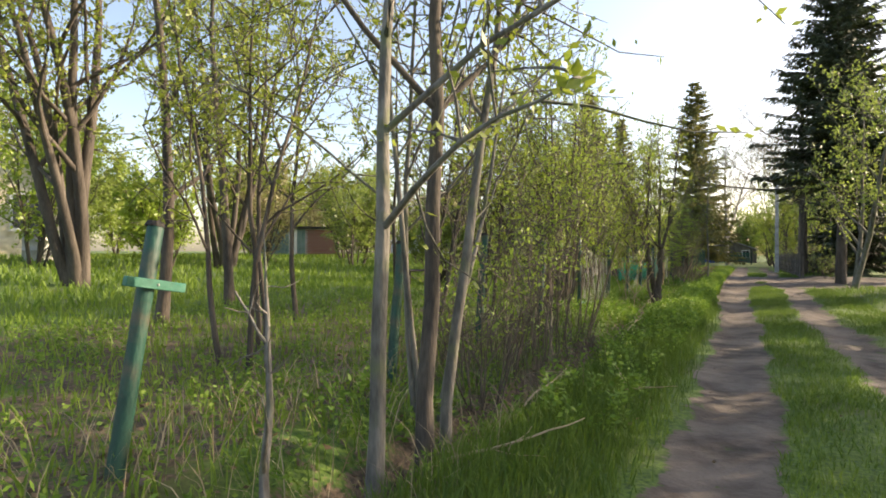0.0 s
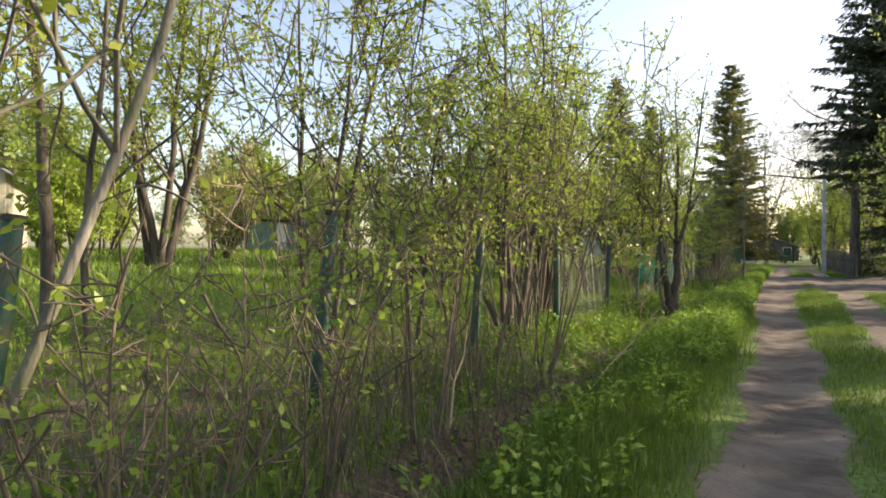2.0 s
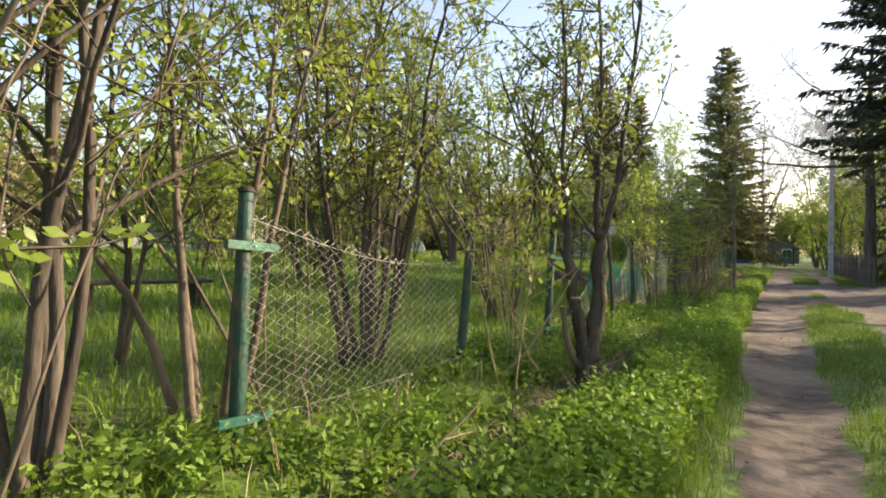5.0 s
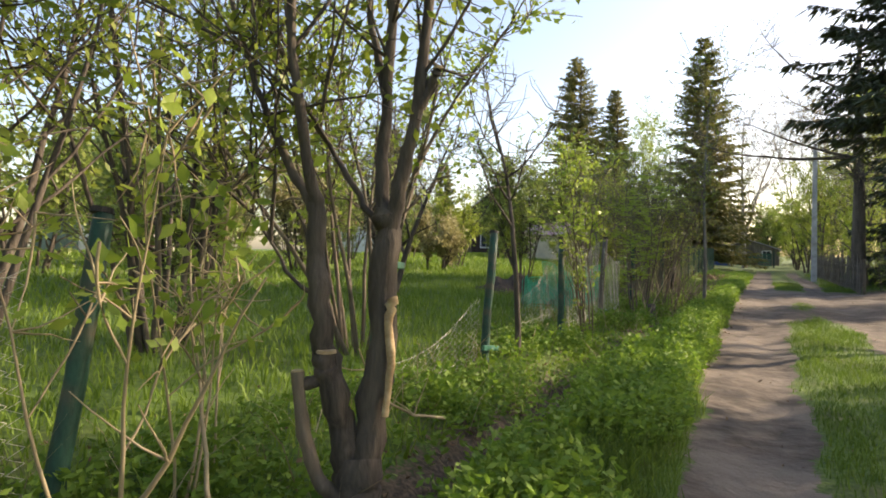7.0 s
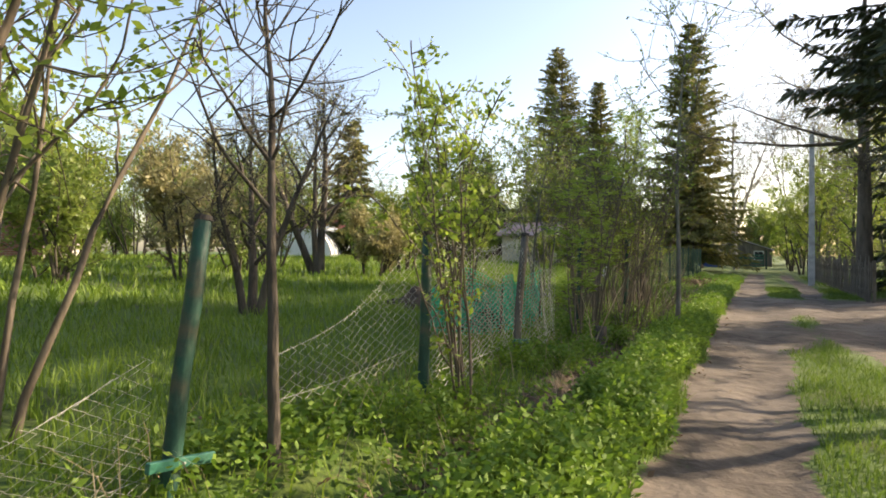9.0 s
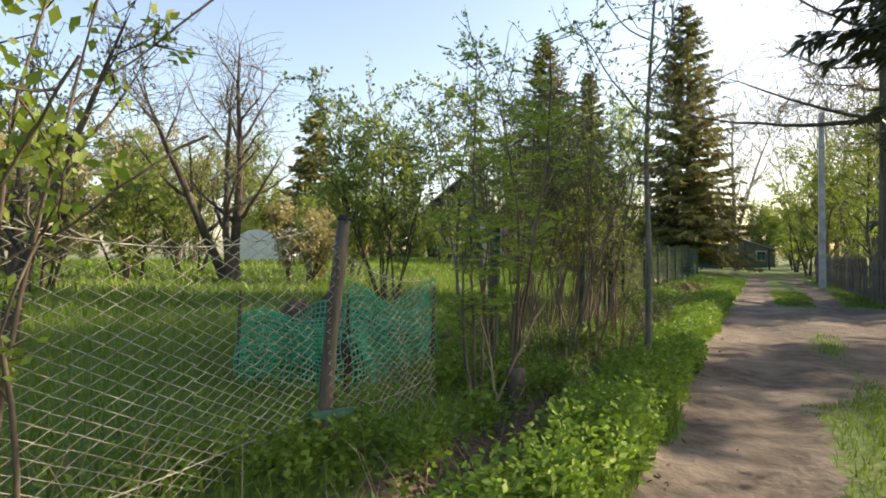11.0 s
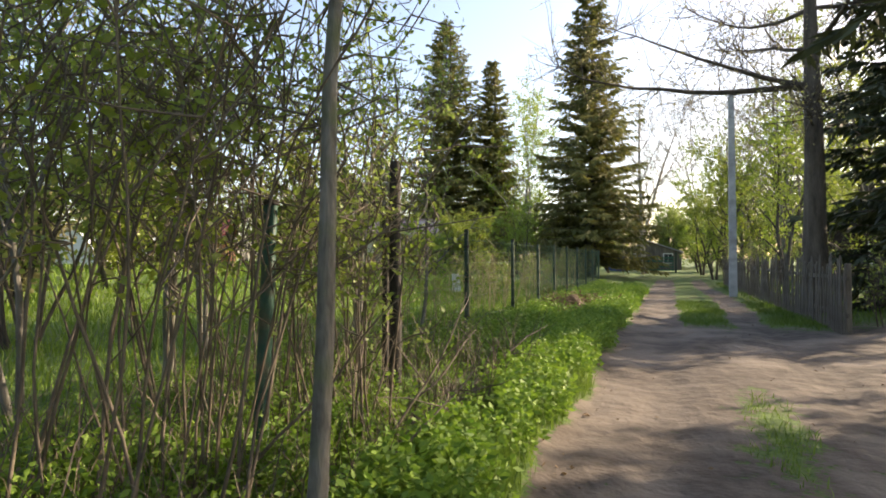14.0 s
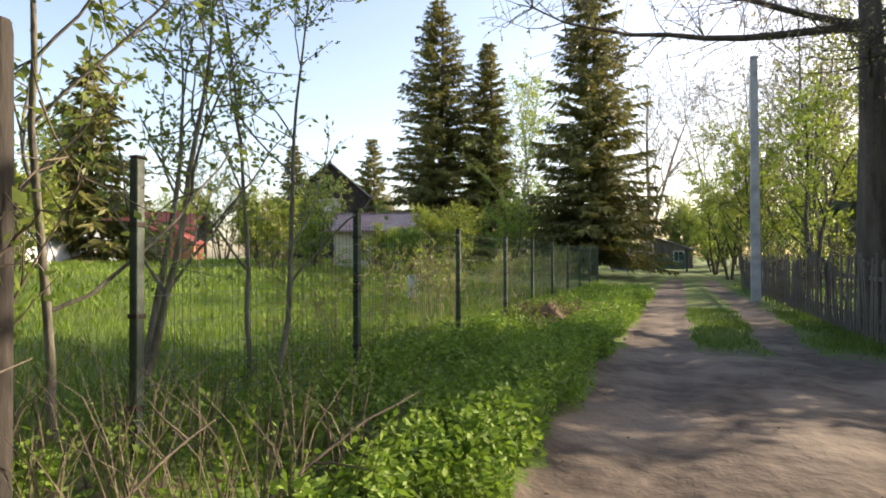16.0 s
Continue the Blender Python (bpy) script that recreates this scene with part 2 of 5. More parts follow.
class Tubes:
    """Gathers tapered tubes along polylines into one mesh."""

    def __init__(self):
        self.v, self.f = [], []
        self.n = 0

    def add(self, pts, radii, sides=6):
        pts = np.asarray(pts, float)
        radii = np.asarray(radii, float)
        k = len(pts)
        d = np.gradient(pts, axis=0)
        d /= np.linalg.norm(d, axis=1)[:, None] + 1e-9
        ref = np.where(np.abs(d[:, 2:3]) > 0.9, [[1.0, 0, 0]], [[0, 0, 1.0]])
        a = np.cross(d, ref)
        a /= np.linalg.norm(a, axis=1)[:, None] + 1e-9
        b = np.cross(d, a)
        ang = np.arange(sides) * 2 * math.pi / sides
        ring = pts[:, None] + radii[:, None, None] * (np.cos(ang)[None, :, None] * a[:, None] + np.sin(ang)[None, :, None] * b[:, None])
        self.v.append(ring.reshape(-1, 3))
        i, j = np.meshgrid(np.arange(k - 1), np.arange(sides), indexing="ij")
        j2 = (j + 1) % sides
        q = np.stack([i * sides + j, i * sides + j2, (i + 1) * sides + j2, (i + 1) * sides + j], -1).reshape(-1, 4) + self.n
        self.f.append(q)
        self.n += k * sides

    def mesh(self, name, mat, smooth=True):
        return mesh_of(name, np.concatenate(self.v), np.concatenate(self.f), mat, smooth=smooth)


def leaf_mesh(name, centres, dirs, size, mat, rng, wide=0.55, spread=0.35, fold=0.25):
    """Folded pointed leaves, four corners and two faces each."""
    n = len(centres)
    c = np.asarray(centres, float)
    d = np.asarray(dirs, float) + rng.normal(0, 0.55, (n, 3))
    d /= np.linalg.norm(d, axis=1)[:, None] + 1e-9
    s = np.cross(d, rng.normal(0, 1, (n, 3)))
    s /= np.linalg.norm(s, axis=1)[:, None] + 1e-9
    u = np.cross(d, s)
    L = (size * (1 + rng.uniform(-spread, spread, n)))[:, None]
    base, tip = c, c + d * L
    m = c + d * L * 0.45 - u * L * fold * 0.4
    l, r = m + s * L * wide / 2 + u * L * fold * 0.5, m - s * L * wide / 2 + u * L * fold * 0.5
    v = np.stack([base, l, tip, r], 1).reshape(-1, 3)
    k = np.arange(n)[:, None] * 4
    f = np.concatenate([k + [0, 1, 2], k + [0, 2, 3]], 1).reshape(-1, 3)
    return mesh_of(name, v, f, mat)


def bent(p, d, length, steps, wander, rise, rng):
    """A wandering line from p along d, which bends upward by rise."""
    pts = [np.array(p, float)]
    d = np.array(d, float)
    for _ in range(steps):
        d = d + rng.normal(0, wander, 3) + np.array([0, 0, rise])
        d /= np.linalg.norm(d)
        pts.append(pts[-1] + d * length / steps)
    return np.array(pts), d


def tree(name, x, y, z, label, stems, height, radius, bark, leaf, leaves, size, seed, category="tree", group="", twigs=9, spread=0.5, low=0.3,
         rise=0.06, wide=0.55, forks=4, leanx=0.0, leany=0.0, base=0.12, droop=0.0, sides=7, twig_len=0.16):
    """A broadleaf: stems that fork into limbs, limbs into twigs, leaves along the twigs."""
    rng = np.random.default_rng(seed)
    e = root(name, x, y, z, label, category, group)
    limbs, thin = Tubes(), Tubes()
    cs, ds = [], []
    for s in range(stems):
        a = rng.uniform(0, 6.283) if stems > 1 else 0
        out = spread * (rng.uniform(0.15, 0.6) if stems > 1 else 0.05)
        d0 = np.array([math.cos(a) * out + leanx, math.sin(a) * out + leany, 1.0])
        h = height * rng.uniform(0.75, 1.0) if stems > 1 else height
        p0 = np.array([math.cos(a) * base * (stems > 1), math.sin(a) * base * (stems > 1), -0.1])
        st, _ = bent(p0, d0 / np.linalg.norm(d0), h, 12, 0.06, 0.02, rng)
        r0 = radius * rng.uniform(0.7, 1.0)
        rad = r0 * (1 - np.linspace(0, 1, 13) ** 1.2 * 0.9)
        rad[0] *= 1.25
        stem = Tubes()
        stem.add(st, rad, sides)
        child("trunk", stem.mesh("trunk", bark), e)
        for k in range(forks):
            q = low + (0.95 - low) * (k + rng.uniform(0, 0.8)) / forks
            i = min(11, int(q * 12))
            b = rng.uniform(0, 6.283)
            ld = np.array([math.cos(b), math.sin(b), rng.uniform(0.5, 1.4)])
            ln = height * rng.uniform(0.22, 0.42) * (1.15 - 0.6 * q)
            lp, _ = bent(st[i], ld / np.linalg.norm(ld), ln, 7, 0.12, rise, rng)
            limbs.add(lp, np.linspace(rad[i] * 0.6, 0.006, 8), 5)
            for w in range(twigs):
                j = rng.integers(2, 8)
                td = rng.normal(0, 1, 3) + np.array([0, 0, 0.35 - droop])
                tl = height * twig_len * rng.uniform(0.5, 1.1)
                tp, te = bent(lp[j], td / np.linalg.norm(td), tl, 4, 0.18, rise * 0.5 - droop * 0.2, rng)
                thin.add(tp, np.linspace(0.007, 0.0025, 5) * (0.6 + height / 10), 3)
                cs.append(tp)
                ds.append(np.repeat([te], 5, 0))
        top = rng.integers(7, 13, 6 + twigs)
        for j in top:
            td = rng.normal(0, 1, 3) + np.array([0, 0, 0.5])
            tp, te = bent(st[j], td / np.linalg.norm(td), height * twig_len * rng.uniform(0.6, 1.2), 4, 0.18, rise * 0.5, rng)
            thin.add(tp, np.linspace(0.007, 0.0025, 5) * (0.6 + height / 10), 3)
            cs.append(tp)
            ds.append(np.repeat([te], 5, 0))
    tagged(child("limb", limbs.mesh("limb", bark), e), kind="stuff")
    tagged(child("twig", thin.mesh("twig", bark), e), kind="stuff")
    if leaves:
        tw, td = np.array(cs), np.array(ds)
        k = rng.integers(0, len(tw), leaves)
        f = rng.uniform(0.2, 4, leaves)
        i = np.minimum(f.astype(int), 3)
        g = (f - i)[:, None]
        pts = tw[k, i] * (1 - g) + tw[k, i + 1] * g + rng.normal(0, size * 0.5, (leaves, 3))
        child("crown", leaf_mesh("crown", pts, td[k, 0] * 0.6, size, leaf, rng, wide), e)
    return e


def spruce(name, x, y, z, label, height, reach, seed, needle, first=0.06, dens=1.0, bare=0.0, category="spruce", spray=0.72):
    """A spruce: whorls of drooping boughs with hanging sprays of needles."""
    rng = np.random.default_rng(seed)
    e = root(name, x, y, z, label, category)
    w = Tubes()
    tr, _ = bent((0, 0, -0.1), (0, 0, 1), height, 14, 0.012, 0, rng)
    w.add(tr, np.linspace(height * 0.016, 0.02, 15), 8)
    vs = []
    rows = int(height * 2.6 * dens)
    for k in range(rows):
        q = first + (1 - first) * k / rows
        zc = q * height
        L0 = reach * (1 - q) ** 0.62 + 0.15
        if q < bare:
            L0 *= 0.5
        for b in range(int(7 + 4 * (1 - q))):
            a = rng.uniform(0, 6.283)
            L = L0 * rng.uniform(0.55, 1.12)
            d = np.array([math.cos(a), math.sin(a), 0.28 - 0.55 * (1 - q)])
            bp, _ = bent((0, 0, zc + rng.uniform(-0.2, 0.2)), d / np.linalg.norm(d), L, 5, 0.05, 0.035, rng)
            w.add(bp, np.linspace(0.03 * (1.2 - q), 0.006, 6), 3)
            ns = int((13 * L + 8) / spray)
            f = rng.uniform(0.5, 5, ns)
            i = np.minimum(f.astype(int), 4)
            g = (f - i)[:, None]
            p = bp[i] * (1 - g) + bp[i + 1] * g
            side = np.array([-math.sin(a), math.cos(a), 0])
            sd = side[None] * rng.choice([-1, 1], ns)[:, None] * rng.uniform(0.4, 1, ns)[:, None] + d[None] * 0.6 + rng.normal(0, 0.25, (ns, 3)) - [0, 0, 0.45]
            sl = rng.uniform(0.25, 0.65, ns)[:, None] * (0.5 + 0.6 * L / reach) * (0.42 + 0.58 * min(1, spray / 0.7))
            ww = np.cross(sd, rng.normal(0, 1, (ns, 3)))
            ww /= np.linalg.norm(ww, axis=1)[:, None]
            t1 = p + sd * sl
            vs.append(np.stack([p + ww * 0.03 * spray, p + sd * sl * 0.5 + ww * 0.11 * spray, t1, p + sd * sl * 0.5 - ww * 0.10 * spray], 1))
    v = np.concatenate(vs).reshape(-1, 3)
    f = np.arange(len(v)).reshape(-1, 4)
    child("trunk", w.mesh("trunk", BARK_BROWN), e)
    child("crown", mesh_of("crown", v, f, needle), e)
    return e


# ---- ground ----
def smooth(a, b, v):
    t = np.clip((v - a) / (b - a), 0, 1)
    return t * t * (3 - 2 * t)


def lumps(x, y, s=1.0):
    return np.sin(x * 1.7 * s + 1.3 * np.sin(y * 0.9 * s)) * 0.5 + np.sin(y * 1.3 * s + 1.1 * np.sin(x * 2.1 * s)) * 0.5


def fence_x(y):
    return -3.02 + 0.18 * smooth(15, 23, y) + 0.22 * smooth(26, 29, y)


def height_at(x, y):
    """The lie of the land: flat lane, ditch along the fence, lawn that climbs away from it."""
    x, y = np.asarray(x, float), np.asarray(y, float)
    z = 0.012 * lumps(x, y, 2.0) + 0.007 * lumps(x, y * 0.7, 6.0) + 0.005 * lumps(x * 1.3, y, 11.0) + 0.02 * lumps(x, y, 0.5) * smooth(1.2, 3, np.abs(x))
    bank = smooth(-0.8, -1.15, x) * smooth(-2.6, -1.6, x)
    z = z + 0.07 * bank
    ditch = np.exp(-((x + 1.95 + 0.08 * np.sin(y * 0.7)) / 0.24) ** 2) * smooth(-3, 0, y) * (1 - smooth(29, 33, y))
    z = z - 0.26 * ditch
    z = z + 0.16 * smooth(-2.2, -2.8, x) + 0.055 * np.clip(-3.0 - x, 0, 17) * smooth(-3, -6, x)
    rut = np.exp(-((x + 0.2) / 0.3) ** 2) + np.exp(-((x - 1.55) / 0.3) ** 2)
    z = z - 0.035 * rut
    z = z + 0.12 * smooth(2.6, 3.6, x) * (1 - smooth(26, 28, y) * (1 - smooth(36, 38, y)))
    return z


def soil_at(x, y):
    """How bare the ground is: two wheel tracks, which meet in a worn turning by the side drive."""
    x, y = np.asarray(x, float), np.asarray(y, float)
    x = x + 0.05 * np.sin(y * 1.9 + 0.6 * np.sin(y * 0.7)) + 0.035 * np.sin(y * 4.7 + x * 3)
    w1 = 0.30 + 0.14 * smooth(14, 24, y)
    c1 = -0.10 - 0.30 * smooth(12, 22, y) + 0.1 * smooth(45, 60, y)
    a = 1 - smooth(w1 - 0.02, w1 + 0.13, np.abs(x - c1))
    b = 1 - smooth(0.2, 0.5, np.abs(x - 1.5 - 0.1 * np.sin(y * 0.3)))
    c = smooth(25.5, 28.5, y) * (1 - smooth(37.5, 40.5, y)) * smooth(-1.05, -0.85, x)
    isle = np.exp(-((x - 0.65) / 0.3) ** 2 - ((y - 31.6) / 1.6) ** 2) + np.exp(-((x - 0.75) / 0.25) ** 2 - ((y - 27) / 2.2) ** 2)
    c = np.clip(c - 0.8 * isle - 0.9 * smooth(8, 12, x), 0, 1)
    d = smooth(-0.95, -0.8, x) * (1 - smooth(0.0, 0.3, x)) * smooth(22, 25, y) * (1 - smooth(40, 46, y))
    far = 1 - smooth(60, 70, y) * 0.8
    return np.clip(np.maximum.reduce([a, b * 0.9, c, d]) * far, 0, 1)


def litter_at(x, y):
    x, y = np.asarray(x, float), np.asarray(y, float)
    d = np.exp(-((x + 1.95) / 0.42) ** 2) * (1 - smooth(31, 34, y))
    w = smooth(-2.2, -3.2, x) * (1 - smooth(-7, -9, x)) * (1 - smooth(9, 15, y)) * 0.62
    w2 = smooth(-1.3, -1.8, x) * smooth(-6, -4, x) * smooth(25, 28, y) * (1 - smooth(32, 34, y)) * 0.35
    return np.clip(np.maximum.reduce([d, w, w2]), 0, 1)


def graded(lo, a, b, hi, step, grow):
    inner = np.arange(a, b + 1e-6, step)
    up, dn, s = [], [], step
    v = b
    while v < hi:
        s *= grow
        v = min(v + s, hi)
        up.append(v)
    s, v = step, a
    while v > lo:
        s *= grow
        v = max(v - s, lo)
        dn.append(v)
    return np.array(dn[::-1] + list(inner) + up)


gx, gy = graded(-500, -3.4, 4.2, 500, 0.085, 1.12), graded(-400, -1, 50, 700, 0.16, 1.12)
GX, GY = np.meshgrid(gx, gy)
GZ = height_at(GX, GY)
nx = len(gx)
ii, jj = np.meshgrid(np.arange(len(gy) - 1), np.arange(nx - 1), indexing="ij")
gf = np.stack([ii * nx + jj, ii * nx + jj + 1, (ii + 1) * nx + jj + 1, (ii + 1) * nx + jj], -1).reshape(-1, 4)
gm = mesh_of("ground", np.stack([GX, GY, GZ], -1).reshape(-1, 3), gf, ground_material(), smooth=True)
for key, fun in (("soil", soil_at), ("litter", litter_at)):
    at = gm.attributes.new(key, "FLOAT", "POINT")
    at.data.foreach_set("value", fun(GX, GY).astype(np.float32).ravel())
tagged(new("ground", gm), "lane of worn brown soil with grass verges and lawn", "ground", kind="structure")


def ground_z(x, y):
    return float(height_at(x, y))


# ---- grass, weeds and litter ----
def scatter(n, x0, x1, y0, y1, keep, rng):
    x, y = rng.uniform(x0, x1, n), rng.uniform(y0, y1, n)
    k = rng.uniform(0, 1, n) < keep(x, y)
    return x[k], y[k]


def blades(name, x, y, h, w, mat, rng, label, lean=0.5, category="grass"):
    n = len(x)
    z = height_at(x, y) - 0.01
    a = rng.uniform(0, 6.283, n)
    hh = h * rng.uniform(0.4, 1.25, n)
    ww = w * rng.uniform(0.6, 1.3, n)
    ax, ay = np.cos(a), np.sin(a)
    b = rng.uniform(0, 6.283, n)
    le = lean * hh * rng.uniform(0.2, 1.0, n)
    p = np.stack([x, y, z], 1)
    s = np.stack([ax * ww, ay * ww, 0 * ax], 1)
    d = np.stack([np.cos(b) * le, np.sin(b) * le, hh], 1)
    mid = p + d * [0.35, 0.35, 0.6]
    v = np.stack([p - s, p + s, mid + s * 0.8, p + d, mid - s * 0.8], 1).reshape(-1, 3)
    k = np.arange(n)[:, None] * 5
    f = np.concatenate([k + [0, 1, 2], k + [0, 2, 4], k + [4, 2, 3]], 1).reshape(-1, 3)
    return tagged(new(name, mesh_of(name, v, f, mat)), label, category, kind="stuff")


def weeds(name, x, y, h, size, mat, rng, label, per=9, category="weeds"):
    """Leafy plants: a cluster of leaves round each short stalk."""
    n = len(x)
    z = height_at(x, y)
    hh = h * rng.uniform(0.35, 1.15, n)
    c = np.repeat(np.stack([x, y, z], 1), per, 0)
    q = np.tile(np.linspace(0.25, 1, per), n)
    c[:, 2] += np.repeat(hh, per) * q
    a = rng.uniform(0, 6.283, n * per)
    c[:, 0] += np.cos(a) * 0.03
    c[:, 1] += np.sin(a) * 0.03
    d = np.stack([np.cos(a), np.sin(a), rng.uniform(-0.2, 0.7, n * per)], 1)
    return tagged(new(name, leaf_mesh(name, c, d * 1.6, size, mat, rng, 0.5)), label, category, kind="stuff")


g = np.random.default_rng(3)
bare = lambda x, y: 1 - np.clip(soil_at(x, y) * 1.6, 0, 1)
x, y = scatter(190000, -0.2, 2.9, 1.5, 46, lambda x, y: bare(x, y) * (0.55 + 0.45 * lumps(x, y, 1.6)), g)
blades("grass_strip", x, y, 0.085, 0.0045, GRASS, g, "short mown-looking grass between the wheel tracks", 0.8)
x, y = scatter(85000, -2.0, -0.45, 0.5, 33, lambda x, y: bare(x, y) * smooth(0.55, -0.1, np.abs(x + 1.2) - 0.25), g)
blades("bank_grass", x, y, 0.19, 0.0045, GRASS, g, "lush green grass on the bank of the ditch", 0.75)
x, y = scatter(9500, -1.75, -0.8, 4.0, 50, lambda x, y: bare(x, y) * (0.12 + 0.88 * smooth(9, 13, y)) * smooth(-0.35, 0.45, lumps(x, y, 2.2) + 0.25), g)
weeds("bank_weeds", x, y, 0.33, 0.056, WEED, g, "dense bright green leafy weeds beside the lane", 21)
x, y = scatter(6500, -3.3, -2.15, 3.0, 31, lambda x, y: 0.12 + 0.8 * smooth(10, 13, y) * smooth(-0.6, 0.3, lumps(x, y, 1.7)), g)
weeds("fence_weeds", x, y, 0.27, 0.062, WEED, g, "green ground elder and nettles along the old fence", 11)
x, y = scatter(2000, -4.6, -1.6, 26.5, 38, lambda x, y: 0.35 + 0.6 * smooth(-0.5, 0.5, lumps(x, y, 1.9)), g)
weeds("thicket_weeds", x, y, 0.30, 0.055, WEED, g, "nettles and ground elder under the thicket", 13)
x, y = scatter(2600, -7.5, -1.6, 1.0, 12, lambda x, y: 0.25 + 0.6 * smooth(-0.2, 0.5, lumps(x, y, 1.5)), g)
weeds("plot_weeds", x, y, 0.20, 0.05, WEED, g, "low leafy weeds under the young trees", 9)
x, y = scatter(4200, -2.95, -1.2, 33, 52, lambda x, y: 0.85 + 0 * x, g)
weeds("far_bank_weeds", x, y, 0.30, 0.068, WEED, g, "low green weeds below the mesh fence", 11)
x, y = scatter(130000, -12, -2.3, 0.5, 50, lambda x, y: (1 - 0.75 * litter_at(x, y)) * smooth(-12, -4, x) ** 0.5, g)
blades("lawn_grass", x, y, 0.17, 0.007, LAWN, g, "uneven green lawn grass inside the plots", 0.7)
x, y = scatter(60000, -28, -9, 2, 75, lambda x, y: 0.9 + 0 * x, g)
blades("far_lawn_grass", x, y, 0.2, 0.02, LAWN, g, "sunlit lawn farther into the plots", 0.8)
x, y = scatter(14000, 2.0, 5.5, 18, 60, lambda x, y: bare(x, y) * smooth(1.9, 2.5, x), g)
blades("right_verge_grass", x, y, 0.16, 0.008, GRASS, g, "grass verge below the picket fence", 0.7)
x, y = scatter(1700, -3.6, -1.4, 0.5, 14, lambda x, y: 0.35 + 0.65 * smooth(7, 3, y), g)
blades("dry_stalks", x, y, 0.38, 0.0035, STRAW, g, "pale dead grass stalks in the ditch", 1.3, "dry grass")
x, y = scatter(700, -3.2, -1.7, 14, 31, lambda x, y: 0.9 + 0 * x, g)
blades("dry_stalks", x, y, 0.45, 0.0035, STRAW, g, "pale dead stalks among the weeds", 1.3, "dry grass")
x, y = scatter(1300, -3.8, -1.6, 27.3, 33, lambda x, y: 0.9 + 0 * x, g)
blades("dead_stems", x, y, 0.75, 0.004, BARK_SHOOT, g, "brown dead stems standing in the thicket", 0.9, "dry stems")
x, y = scatter(900, -3.2, -2.0, 5.0, 9.5, lambda x, y: 0.9 + 0 * x, g)
blades("dead_stems", x, y, 0.6, 0.004, BARK_SHOOT, g, "reddish-brown dead stems below the shrubs", 0.6, "dry stems")
x, y = scatter(9000, -4.2, -0.75, 0.5, 34, lambda x, y: 0.15 + 0.85 * litter_at(x, y), g)
z = height_at(x, y) + 0.012
tagged(new("leaf_litter", leaf_mesh("leaf_litter", np.stack([x, y, z], 1), g.normal(0, 1, (len(x), 3)) * [1, 1, 0.12], 0.055, LITTER, g, 0.6)),
       "brown dead leaves lying in the ditch", "leaf litter", kind="stuff")
x, y = scatter(2600, -1.05, 2.4, 2, 44, lambda x, y: 0.12 + 0.6 * smooth(-0.6, -0.95, x), g)
z = height_at(x, y) + 0.006
tagged(new("lane_litter", leaf_mesh("lane_litter", np.stack([x, y, z], 1), g.normal(0, 1, (len(x), 3)) * [1, 1, 0.05], 0.035, LITTER, g, 0.5)),
       "crumbs of bark and dead leaf on the lane", "leaf litter", kind="stuff")

# ---- old fence ----
OLD_POSTS = ((1.98, 1.55, 9, 1), (4.72, 1.48, 7, 0), (6.78, 1.62, 6, 0), (9.24, 1.60, 4, 0), (11.88, 1.72, 4, 2), (14.62, 1.57, 9, 0), (16.97, 1.62, 6, 2),
             (19.0, 1.61, 8, 3), (21.5, 1.60, 6, 0), (23.7, 1.66, 7, 3), (26.5, 1.68, 3, 0), (29.3, 1.75, 2, 0))


def green_post(y, top, lean, arms):
    zb = ground_z(fence_x(y), y)
    e = root("fence_post", fence_x(y), y, zb, ("old round post with flaking dark green paint" if y < 23 or y > 25 else "bare grey round wooden post") + (" and nailed cross-arm" if arms else ""), "fence post", "old fence posts")
    e.matrix_world = pose(fence_x(y), y, zb, -lean, random.uniform(-2, 2), random.uniform(-8, 8))
    t = Tubes()
    h = top - zb
    zs = np.array([-0.15, 0.2, 0.6, 1.0, h - 0.01, h])
    jit = np.array([[random.uniform(-0.008, 0.008), random.uniform(-0.008, 0.008), q] for q in zs])
    t.add(jit, np.array([0.052, 0.05, 0.048, 0.048, 0.046, 0.038]), 12)
    child("shaft", t.mesh("shaft", POST_GREEN if y < 23 or y > 25 else GREY_WOOD), e)
    cap = bmesh.new()
    bmesh.ops.create_cone(cap, cap_ends=True, segments=12, radius1=0.056, radius2=0.045, depth=0.03, matrix=Matrix.Translation((0, 0, h + 0.012)))
    part("cap", cap, POST_BLACK, e, "dark rusted metal cap")
    for k in ((), (0,), (0, 1), (1,))[arms]:
        zc = h - 0.36 if k == 0 else 0.16
        part("cross_arm", box(0.036, 0.40, 0.055, 0.055, 0.02, zc, 0.004), ARM_GREEN, e, "short green painted board")
        part("nail", box(0.012, 0.012, 0.012, 0.077, 0.02, zc + 0.022, 0.002), WIRE, e)
    return e


for row in OLD_POSTS:
    green_post(*row)


